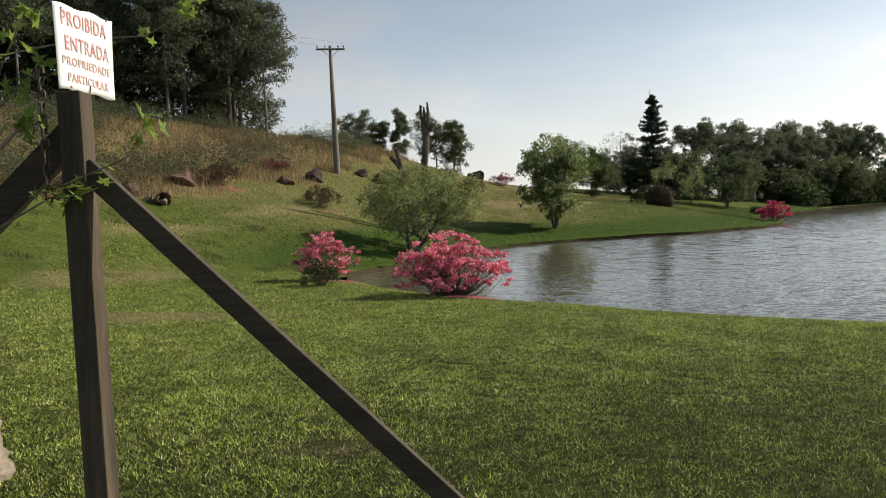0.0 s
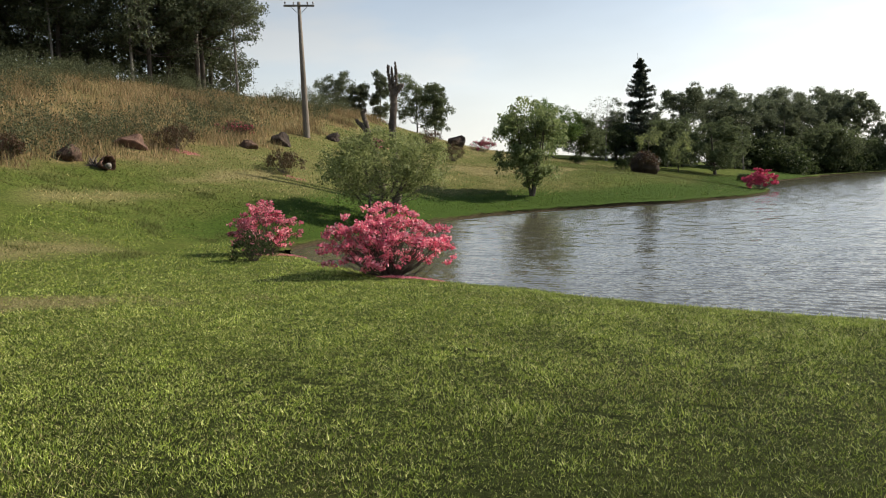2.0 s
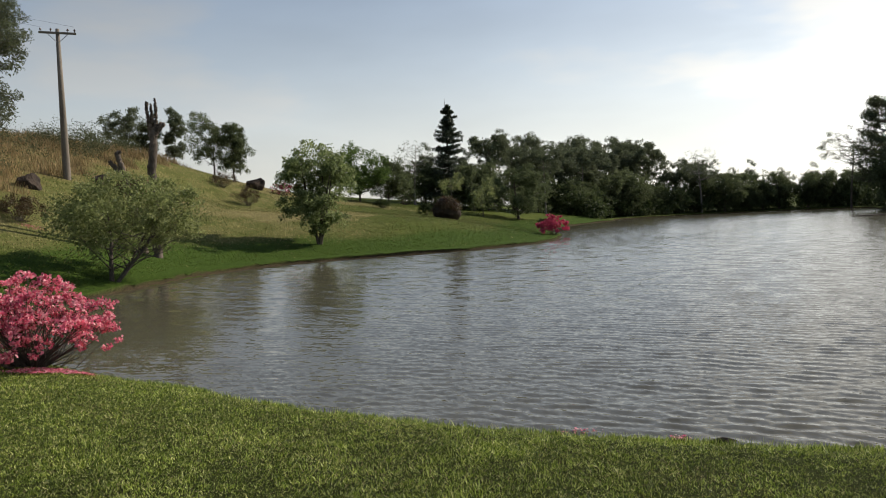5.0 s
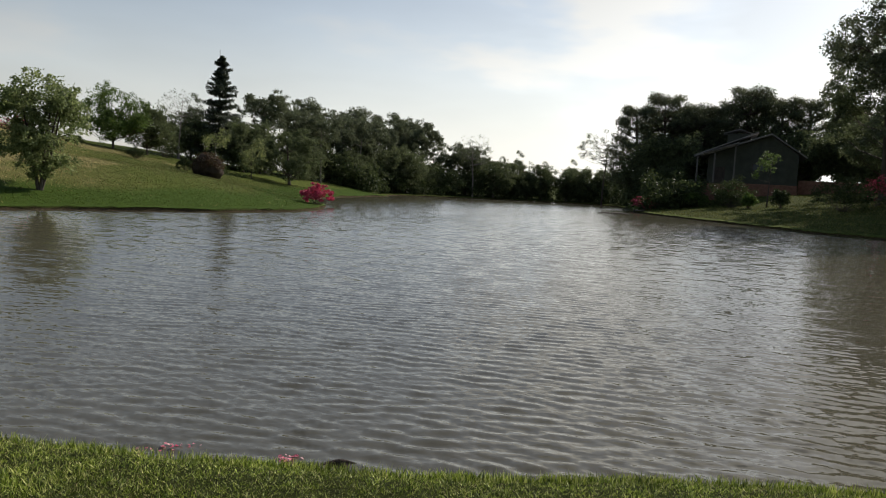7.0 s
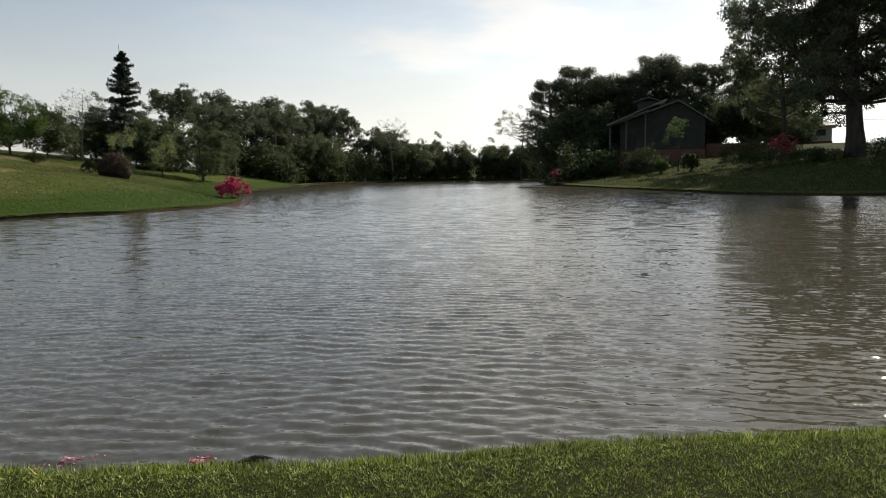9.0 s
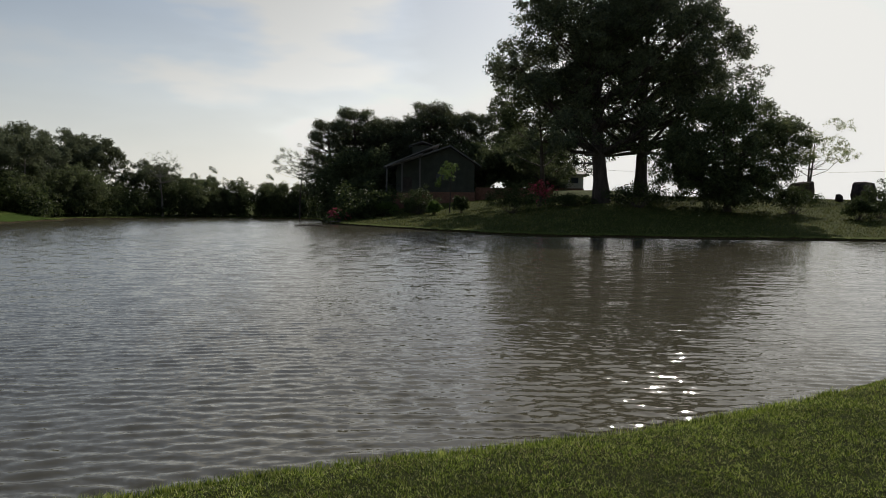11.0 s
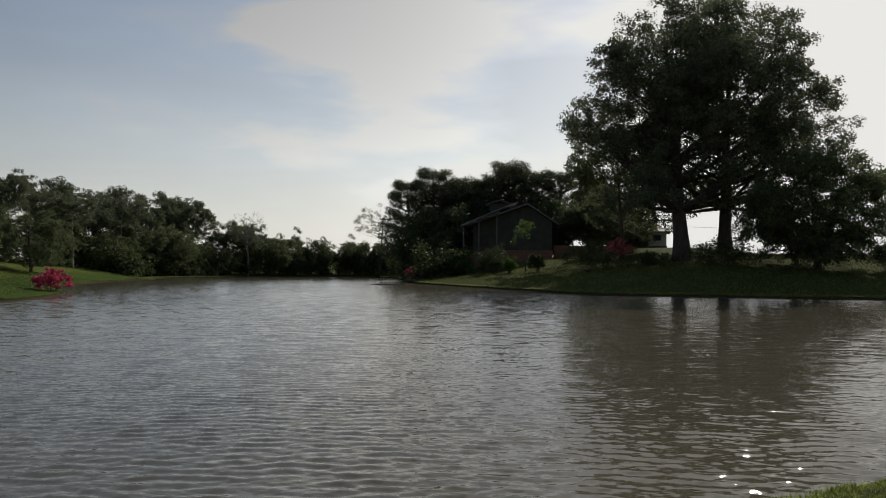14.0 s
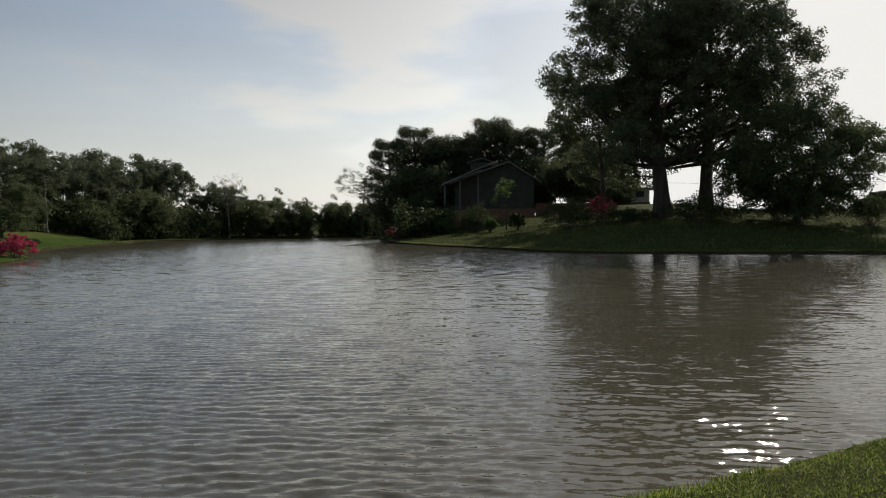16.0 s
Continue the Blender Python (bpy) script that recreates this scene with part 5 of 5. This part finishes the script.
post = part("wire_post", tube([(0, 0, -0.3), (0, 0, 2.4), (0, 0, 4.3), (0, 0, 4.32)], [0.13, 0.12, 0.1, 0.01], 7), WOOD_GREY)
post.matrix_basis = pose(*on_ground(117.7, 16.0), 0, 0, 0)
tagged(post, "plain wooden post carrying a wire on the crest", "post")
hz = on_ground(117.7, 16.0)[2]
wire_pts = [(117.7 + (121 - 117.7) * f, 16 + 46 * f, hz + 4.2 + 1.2 * f - 2.0 * f * (1 - f)) for f in np.linspace(0, 1, 13)]
wire = part("overhead_wire", tube([(114, -26, hz + 4.6)] + [(115.8, -5, hz + 4.2)] + wire_pts, [0.022] * 15, 4), METAL)
tagged(wire, "thin overhead wire running along the crest", "cable")

# ---- the barred entrance: post, braces, chain and sign ----
TIMBER = surface("dark_timber", (0.032, 0.024, 0.016), (0.14, 0.102, 0.06), 3.0, 45, 0.85, 0.003, (1, 1, 0.12))
TIMBER_X = surface("dark_brace_timber", (0.03, 0.023, 0.014), (0.1, 0.074, 0.045), 3.0, 45, 0.85, 0.003, (0.12, 1, 1))
SHEET, pn, pl, pb = nodes_of("plastic_sheet")
pco = pn.new("ShaderNodeTexCoord").outputs["Object"]
stain = ramp_of(pn, [(0.3, (0.72, 0.69, 0.62)), (0.7, (0.84, 0.82, 0.76))])
pl.new(noise_of(pn, pl, pco, 9, 4).outputs["Fac"], stain.inputs["Fac"])
pl.new(stain.outputs["Color"], pb.inputs["Base Color"])
pb.inputs["Roughness"].default_value = 0.5
INK = surface("faded_red_paint", (0.56, 0.18, 0.18), (0.76, 0.46, 0.43), 25, 90, 0.7, 0.0003)
INK_PALE = surface("pale_red_paint", (0.62, 0.32, 0.27), (0.77, 0.54, 0.48), 25, 90, 0.7, 0.0003)
RUST = surface("rusty_chain", (0.06, 0.045, 0.035), (0.2, 0.13, 0.09), 20, 90, 0.6, 0.001, None, 0.6)

gate = thing("gate_post", (-1.69, 3.82, on_ground(-1.69, 3.82)[2]), "dark weathered timber post with two slanting braces", "fence post")
gz = on_ground(-1.69, 3.82)[2]
part("post", box(-0.06, -0.075, -0.3, 0.055, 0.06, 2.63 - gz, 0.006), TIMBER, gate, flat=True)


def brace(x0, z0, x1, z1, y, wide, thick):
    bm = box(0, -thick / 2, -wide / 2, math.hypot(x1 - x0, z1 - z0), thick / 2, wide / 2, 0.005)
    bm.transform(Matrix.Translation((x0, y, z0)) @ Matrix.Rotation(-math.atan2(z1 - z0, x1 - x0), 4, "Y"))
    return bm


part("brace", brace(0.03, 2.262 - gz, 1.84, 0.41 - gz, -0.02, 0.105, 0.06), TIMBER_X, gate, flat=True)
part("brace", brace(-0.04, 2.45 - gz, -2.2, 0.45 - gz, 0.06, 0.15, 0.06), TIMBER_X, gate, flat=True)
rng = np.random.default_rng(17)
for f in (0.12, 0.3, 0.33, 0.58, 0.61, 0.86):
    x, z = 0.03 + 1.81 * f, 2.262 - gz - 1.852 * f
    part("nail", tube([(x, -0.052, z), (x, -0.0545, z), (x, -0.055, z)], [0.005, 0.005, 0.0005], 6), RUST, gate)

chain = thing("hanging_chain", (-1.80, 3.71, 2.74), "short rusty chain hanging beside the post", "chain")


def link(z, turned):
    a = np.linspace(0, 2 * np.pi, 15)
    s = np.stack([0.016 * np.cos(a), 0 * a, 0.025 * np.sin(a) + 0.014 * np.sign(np.sin(a))], -1)
    if turned:
        s = s[:, [1, 0, 2]]
    return tube(s + np.array([0, 0, z]), [0.005] * 15, 5)


for k in range(11):
    part("link", link(-0.03 - 0.058 * k, k % 2 == 1), RUST, chain)

# the warning sign, nailed to the sunny side of the post and slightly curled
su, sn = Vector((0.26, 0.966, 0)), Vector((0.966, -0.26, 0))
sign_m = Matrix(((su.x, 0, sn.x, -1.735), (su.y, 0, sn.y, 3.735), (0, 1, 0, 2.64), (0, 0, 0, 1)))
SW, SH = 0.43, 0.42


def curl(u, v):
    return 0.012 * math.sin(3.0 * u / SW + 1.0) + 0.018 * (v / SH) ** 2 * (u / SW - 0.3)


bm = bmesh.new()
grid = [[bm.verts.new((SW * i / 16, SH * j / 16 + 0.006 * math.sin(i * 0.8) * (j in (0, 16)), curl(SW * i / 16, SH * j / 16))) for j in range(17)] for i in range(17)]
for i in range(16):
    for j in range(16):
        bm.faces.new((grid[i][j], grid[i + 1][j], grid[i + 1][j + 1], grid[i][j + 1]))
ext = bmesh.ops.extrude_face_region(bm, geom=bm.faces[:])
for v in ext["geom"]:
    if isinstance(v, bmesh.types.BMVert):
        v.co.z -= 0.002
bmesh.ops.recalc_face_normals(bm, faces=bm.faces[:])
sign = thing("warning_sign", (0, 0, 0), "white plastic sign with red hand-painted capital letters", "sign")
sign.matrix_basis = sign_m
part("sheet", bm, SHEET, sign)


def painted(text, u, v, size, wide, material):
    cu = bpy.data.curves.new("letters", "FONT")
    cu.body, cu.size, cu.extrude, cu.space_character, cu.offset = text, size, 0.0006, 1.12, 0.0008
    tmp = new("letters", cu)
    bpy.context.view_layer.update()
    me = bpy.data.meshes.new_from_object(tmp.evaluated_get(bpy.context.evaluated_depsgraph_get()))
    bpy.data.objects.remove(tmp)
    bpy.data.curves.remove(cu)
    xs = [p.co.x for p in me.vertices]
    k = wide / (max(xs) - min(xs))
    x0 = min(xs)
    for p in me.vertices:
        a, b = u + (p.co.x - x0) * k, v + p.co.y
        p.co = (a, b - 0.012 * (a / SW), curl(a, b) + 0.0022 + p.co.z)
    me.materials.clear()
    return part("lettering", me, material, sign, "red hand-painted word", flat=True)


painted("PROIBIDA", 0.045, 0.325, 0.1, 0.33, INK)
painted("ENTRADA", 0.06, 0.205, 0.1, 0.33, INK)
painted("PROPRIEDADE", 0.035, 0.13, 0.058, 0.36, INK_PALE)
painted("PARTICULAR", 0.065, 0.05, 0.058, 0.31, INK_PALE)
part("wire_tie", tube([(0.2, 0.0, 0.02), (0.22, 0.03, 0.012), (0.225, 0.05, 0.006)], [0.003, 0.003, 0.003], 5), RUST, sign)
for u, v in ((0.05, 0.4), (0.38, 0.41), (0.08, 0.02)):
    part("nail", tube([(u, v, curl(u, v) + 0.001), (u, v, curl(u, v) + 0.004), (u, v, curl(u, v) + 0.0045)], [0.005, 0.005, 0.0005], 6), RUST, sign)

# the young plane tree that grows through the bars
PLANE_BARK = surface("plane_bark", (0.12, 0.09, 0.06), (0.34, 0.28, 0.2), 5, 30, 0.8, 0.006)
PLANE_LEAF = foliage("plane_leaves", [(0.16, 0.23, 0.04), (0.27, 0.36, 0.07), (0.4, 0.48, 0.13)], 0.55, 0.5, 3)


def lobed_leaf(size):
    """A five-lobed leaf, folded a little along its midrib."""
    out = []
    for a, r in ((-150, 0.30), (-118, 0.62), (-85, 0.36), (-62, 0.85), (-35, 0.42), (-14, 0.6), (0, 1.0), (14, 0.6), (35, 0.42), (62, 0.85), (85, 0.36), (118, 0.62), (150, 0.30)):
        x, y = r * math.sin(radians(a)), r * math.cos(radians(a))
        out.append((x * size * 0.62, y * size * 0.62, (0.16 * abs(x) - 0.12 * y * y) * size))
    bm = bmesh.new()
    c = bm.verts.new((0, 0, 0))
    vs = [bm.verts.new(p) for p in out]
    for i in range(len(vs) - 1):
        bm.faces.new((c, vs[i + 1], vs[i]))
    me = bpy.data.meshes.new("leaf")
    bm.to_mesh(me)
    bm.free()
    me.materials.append(PLANE_LEAF)
    return smooth(me)


plane = thing("plane_sapling", on_ground(-2.72, 4.5), "young plane tree with pale bark and lobed fresh leaves", "tree")
pz = on_ground(-2.72, 4.5)[2]
base = Vector((-2.72, 4.5, pz))
rng = np.random.default_rng(77)
part("trunk", snag([(0.1, -0.1, -0.1), (0.03, -0.03, 0.25), (-0.12, 0.0, 0.8), (-0.22, 0.03, 2.0), (-0.2, 0.0, 3.4)], [0.13, 0.1, 0.085, 0.07, 0.04], 78), PLANE_BARK, plane)
leaf_mesh = [lobed_leaf(0.12), lobed_leaf(0.095), lobed_leaf(0.07)]
for pts in ([(-2.94, 4.57, 1.96), (-2.29, 4.02, 2.51), (-1.97, 3.87, 2.71), (-1.79, 3.84, 2.81)], [(-2.99, 4.57, 1.66), (-2.09, 3.92, 2.11), (-1.69, 3.70, 2.18), (-1.39, 3.64, 2.28), (-1.25, 3.62, 2.44)],
            [(-2.99, 4.57, 2.76), (-2.5, 4.5, 2.98), (-1.95, 4.5, 3.06), (-1.55, 4.42, 3.04), (-1.26, 4.36, 3.16)], [(-2.99, 4.57, 2.36), (-2.19, 4.02, 2.76), (-1.91, 3.82, 3.04)],
            [(-2.99, 4.57, 1.76), (-2.19, 3.87, 1.96), (-1.81, 3.72, 2.11), (-1.64, 3.68, 2.12)], [(-2.99, 4.57, 2.26), (-2.29, 3.92, 2.26), (-1.94, 3.74, 2.46), (-1.81, 3.72, 2.48)]):
    P = np.array(pts) - np.array(base)
    part("twig", tube(P, np.linspace(0.008, 0.0025, len(P)), 5), PLANE_BARK, plane)
    for k in range(17):
        f = 0.55 + 0.5 * rng.random() ** 0.7
        f = min(f, 1.0) * (len(P) - 1)
        i = min(int(f), len(P) - 2)
        at = Vector(P[i] + (P[i + 1] - P[i]) * (f - i)) + Vector(rng.normal(size=3) * 0.03)
        ob = part("leaf", leaf_mesh[k % 3], None, plane)
        ob.matrix_basis = Matrix.Translation(at) @ Euler((rng.normal() * 0.7 + 0.5, rng.normal() * 0.7, rng.uniform(0, 6.28))).to_matrix().to_4x4()
# a dry white twig caught on the brace
twig = part("dry_twig", tube([(-2.49, 3.74, 2.06), (-2.14, 3.72, 2.26), (-1.94, 3.72, 2.44), (-1.79, 3.74, 2.50)], [0.008, 0.008, 0.007, 0.004], 5), PLANE_BARK)
tagged(twig, "pale dry twig lying against the brace", "twig")

# ---- fallen petals ----


def petals(name, label, x, y, rx, ry, n, seed, z=None, size=0.035):
    rng = np.random.default_rng(seed)
    a, f = rng.uniform(0, 6.283, n), np.sqrt(rng.random(n)) * rng.uniform(0.6, 1.0, n)
    X, Y = x + rx * f * np.cos(a), y + ry * f * np.sin(a)
    Z = height(X, Y) + 0.035 if z is None else np.full(n, z)
    V, F = leaves(rng, np.stack([X, Y, Z], -1), np.full(n, 0.015), 1, size, 0.8, 0.9, 0.4)
    ob = part(name, (V, F), FLOWER, flat=True)
    return tagged(ob, label, "petals", kind="stuff")


petals("fallen_petals", "pink petals fallen on the bank under the azalea", 0.95, 16.3, 0.95, 0.4, 1300, 301)
petals("fallen_petals", "pink petals fallen under the smaller azalea", -2.9, 22.3, 0.9, 0.5, 420, 302)
petals("fallen_petals", "reddish petals fallen under the russet shrub", -10.9, 40.1, 1.0, 0.5, 500, 303, size=0.05)
petals("fallen_petals", "reddish petals fallen below a slope shrub", -5.6, 40.5, 0.7, 0.5, 160, 304, size=0.05)
petals("floating_petals", "pink petals afloat at the lake edge", 7.55, 10.42, 0.12, 0.07, 36, 305, 0.012, 0.03)
petals("floating_petals", "pink petals afloat at the lake edge", 6.7, 10.95, 0.35, 0.1, 30, 306, 0.012, 0.03)

# ---- grass ----


class Field:
    """Ground height and shore distance over an area, read off a grid."""

    def __init__(self, x0, x1, y0, y1, cell):
        self.x0, self.y0, self.cell = x0, y0, cell
        self.nx, self.ny = int((x1 - x0) / cell) + 2, int((y1 - y0) / cell) + 2
        gx, gy = np.meshgrid(x0 + cell * np.arange(self.nx), y0 + cell * np.arange(self.ny), indexing="ij")
        self.h, self.d = height(gx, gy), shore_distance(gx, gy)

    def read(self, grid, X, Y):
        u, v = (X - self.x0) / self.cell, (Y - self.y0) / self.cell
        i, j = np.clip(u.astype(int), 0, self.nx - 2), np.clip(v.astype(int), 0, self.ny - 2)
        u, v = u - i, v - j
        return (grid[i, j] * (1 - u) + grid[i + 1, j] * u) * (1 - v) + (grid[i, j + 1] * (1 - u) + grid[i + 1, j + 1] * u) * v


def blades(rng, field, X, Y, tall, wide, lean=0.45):
    """Single bent blades standing on the ground."""
    n = len(X)
    Z = field.read(field.h, X, Y) - 0.01
    a = rng.uniform(0, 6.283, n)
    H, W = tall * rng.uniform(0.5, 1.35, n), wide * rng.uniform(0.7, 1.3, n)
    sx, sy = np.cos(a) * W * 0.5, np.sin(a) * W * 0.5
    b = rng.uniform(0, 6.283, n)
    tip = lean * H * rng.random(n) * 1.6
    V = np.stack([np.stack([X - sx, Y - sy, Z], -1), np.stack([X + sx, Y + sy, Z], -1), np.stack([X + np.cos(b) * tip, Y + np.sin(b) * tip, Z + H], -1)], 1)
    return V.reshape(-1, 3), np.arange(3 * n).reshape(-1, 3)


SCUFFS = [(1.55, 9.2, 0.45, 0.05, -0.75), (0.1, 8.1, 0.3, 0.06, -0.5), (-0.2, 7.75, 0.5, 0.05, 0.1), (2.3, 6.9, 0.35, 0.07, -0.3), (3.6, 7.6, 0.5, 0.06, -0.4), (3.1, 7.0, 0.4, 0.06, 0.0),
          (-0.7, 5.0, 0.28, 0.16, 0.2), (1.3, 5.6, 0.3, 0.05, 0.2), (0.4, 6.4, 0.35, 0.05, -0.2), (-1.6, 8.6, 0.5, 0.05, 0.3), (2.6, 9.8, 0.4, 0.04, -0.5), (4.2, 8.3, 0.3, 0.05, 0.3)]
RANK = [(4.9, 9.0, 0.5), (2.4, 10.9, 0.35), (-1.9, 6.6, 0.5), (1.7, 7.0, 0.35), (5.6, 10.2, 0.4)]
NEAR = Field(-12, 26, 2, 31, 0.22)
BAY = Field(-46, 48, 14, 98, 0.7)
BANK_FIELD = Field(58, 120, 3, 88, 0.7)
rng = np.random.default_rng(900)
N = 5200000
X, Y = rng.uniform(-11, 22, N).astype(np.float32), rng.uniform(3.4, 27, N).astype(np.float32)
# thickest on the strip between the path and the lake, none on the trodden strip itself
near_line = np.interp(X, [-12, 2.4, 6.5, 12.0, 26], [3.4, 3.6, 7.1, 4.4, 4.4])
keep = (rng.random(N) < turf_density(X, Y)) & (Y > near_line)
X, Y = X[keep].astype(float), Y[keep].astype(float)
d = NEAR.read(NEAR.d, X, Y)
keep = (d > 0.02) & (meadow_mask(X, Y) < 0.5)
# scuffs and mower scars that show the earth
for px, py, long, wide, turn in SCUFFS:
    u, v = (X - px) * math.cos(turn) + (Y - py) * math.sin(turn), (Y - py) * math.cos(turn) - (X - px) * math.sin(turn)
    keep &= (u / (0.6 * long)) ** 2 + ((v + 0.05 * np.sin(u * 11)) / (0.7 * wide)) ** 2 + 0.5 * np.sin(X * 60) * np.sin(Y * 70) > 1
X, Y = X[keep], Y[keep]
D = off_line(X, Y, WALKED)
patch = np.sin(X * 1.1 + 1.7 * np.sin(Y * 0.6)) * np.sin(Y * 0.9 + X * 0.35) + 0.6 * np.sin(X * 3.7 + Y * 2.9)
tuft = np.sin(X * 31 + 2.1 * np.sin(Y * 17 + X * 3)) * np.sin(Y * 29 + 2.3 * np.sin(X * 19 - Y * 5)) + 0.7 * np.sin(X * 11 + 1.9 * np.sin(Y * 7)) * np.sin(Y * 9 + 1.6 * np.sin(X * 6))
rank = np.zeros_like(X)
for px, py, r in RANK:
    rank = np.maximum(rank, np.exp(-((X - px) ** 2 + ((Y - py) * 1.6) ** 2) / r ** 2))
sere = dry_mask(X, Y)
green = rng.random(len(X)) > np.clip(sere * 0.9 + 0.13 + 0.07 * patch - 0.05 * tuft - 0.3 * rank, 0.03, 0.95)
tall = (0.022 + 0.0022 * patch + 0.00065 * D) * (1 + 0.35 * np.clip(tuft, -1, 1.2) + 0.6 * rank)
lawn = part("lawn_grass", blades(rng, NEAR, X[green], Y[green], tall[green], 0.0052 + 0.0011 * D[green], 1.0), BLADE, flat=True)
tagged(lawn, "short mown grass blades of the lakeside lawn", "grass", kind="stuff")
worn = part("worn_grass", blades(rng, NEAR, X[~green], Y[~green], 0.8 * tall[~green], 0.005 + 0.0009 * D[~green], 1.6), STRAW, flat=True)
tagged(worn, "dry straw-coloured clippings and blades in the lawn", "grass", kind="stuff")
# longer fringe along the water
n = 26000
seg = rng.uniform(3 * 5, 15 * 5, n)
i = seg.astype(int)
P = CURVE[i] + (CURVE[i + 1] - CURVE[i]) * (seg - i)[:, None] + rng.normal(size=(n, 2)) * 0.07
keep = rng.random(n) < 0.35 + 0.65 * (np.sin(P[:, 0] * 4.1) * np.sin(P[:, 0] * 1.3 + 1) > -0.1)
P = P[keep]
P = P[NEAR.read(NEAR.d, P[:, 0], P[:, 1]) > -0.09]
fringe = part("shore_grass", blades(rng, NEAR, P[:, 0], P[:, 1], 0.075, 0.011, 0.5), BLADE, flat=True)
tagged(fringe, "longer grass fringe hanging over the lake edge", "grass", kind="stuff")
# coarser turf on the farther banks
n = 210000
X, Y = rng.uniform(-14, 46, n), rng.uniform(27, 96, n)
d = BAY.read(BAY.d, X, Y)
keep = (d > 0.1) & (d < 34) & (meadow_mask(X, Y) < 0.5)
X, Y = X[keep], Y[keep]
green = rng.random(len(X)) > dry_mask(X, Y)
sere = part("sere_grass", blades(rng, BAY, X[~green], Y[~green], 0.08, 0.045, 0.9), STRAW, flat=True)
tagged(sere, "yellowed dry turf on the mown slope", "grass", kind="stuff")
lush = rng.random(len(X)) < lush_mask(X, Y)
strip = part("strip_grass", blades(rng, BAY, X[green & lush], Y[green & lush], 0.06, 0.045, 1.3), LUSH, flat=True)
tagged(strip, "deep green mown turf on the level strip by the bay", "grass", kind="stuff")
green &= ~lush
turf = part("slope_grass", blades(rng, BAY, X[green], Y[green], 0.07, 0.05, 1.5), TURF, flat=True)
tagged(turf, "short turf on the mown slope by the bay", "grass", kind="stuff")
# turf on the right bank, its darker green standing in for tree shade
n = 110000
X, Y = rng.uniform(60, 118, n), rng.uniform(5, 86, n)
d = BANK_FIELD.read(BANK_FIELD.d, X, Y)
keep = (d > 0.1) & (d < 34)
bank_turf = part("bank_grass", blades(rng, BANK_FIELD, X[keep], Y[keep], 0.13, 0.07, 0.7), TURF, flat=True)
tagged(bank_turf, "rough green turf on the far bank, coloured darker for tree shade", "grass", kind="stuff")
# dry meadow
n = 260000
X, Y = rng.uniform(-44, -2, n), rng.uniform(16, 84, n)
tuft = np.sin(X * 0.9 + 2 * np.sin(Y * 0.33)) * np.sin(Y * 0.7 + X * 0.2)
keep = (meadow_mask(X, Y) > 0.5) & (rng.random(n) < 0.55 + 0.4 * tuft)
X, Y, tuft = X[keep], Y[keep], tuft[keep]
meadow = part("meadow_grass", blades(rng, BAY, X, Y, 0.5 + 0.2 * tuft, 0.032, 0.5), MEADOW, flat=True)
tagged(meadow, "tall dry straw-coloured grass on the hillside", "grass", kind="stuff")
# green scrub in the meadow
n = 2600
X, Y = rng.uniform(-42, -4, n), rng.uniform(18, 80, n)
dens = np.sin(X * 0.31 + 0.7) * np.sin(Y * 0.27 + X * 0.1) + 0.35 * np.sin(X * 1.3 + Y)
above = -7.2 + 0.30 * (Y - 48) * (Y < 48) + 0.16 * (Y - 48) * (Y >= 48) - X
keep = (meadow_mask(X, Y) > 0.7) & (above > 2.3) & (dens > np.where((above < 7) | (X < -20), -0.45, 0.6))
X, Y = X[keep], Y[keep]
C = np.stack([X, Y, BAY.read(BAY.h, X, Y)], -1)
size = rng.uniform(0.6, 1.3, len(C))
C = np.repeat(C, 4, axis=0) + np.stack([rng.normal(size=4 * len(C)) * 0.4, rng.normal(size=4 * len(C)) * 0.4, np.abs(rng.normal(size=4 * len(C))) * 0.5 + 0.35], -1)
scrub = part("hillside_scrub", leaves(rng, C, np.repeat(size, 4) * 0.5, 30, 0.14, 0.0, 0.34, 1.1), SCRUB, flat=True)
tagged(scrub, "low dark green scrub bushes among the dry grass", "scrub", kind="stuff")
# taller weeds where the lawn meets the slope
n = 4000
c = np.stack([rng.uniform(-15, -5, 26), rng.uniform(21, 33, 26)], -1)[rng.integers(0, 26, n)]
X, Y = c[:, 0] + rng.normal(size=n) * 0.28, c[:, 1] + rng.normal(size=n) * 0.22
keep = (meadow_mask(X, Y) < 0.5) & (BAY.read(BAY.d, X, Y) > 1)
weeds = part("weeds", blades(rng, BAY, X[keep], Y[keep], 0.12, 0.018, 0.9), TURF, flat=True)
tagged(weeds, "dark green tufts of coarse weeds on the lower slope", "weeds", kind="stuff")
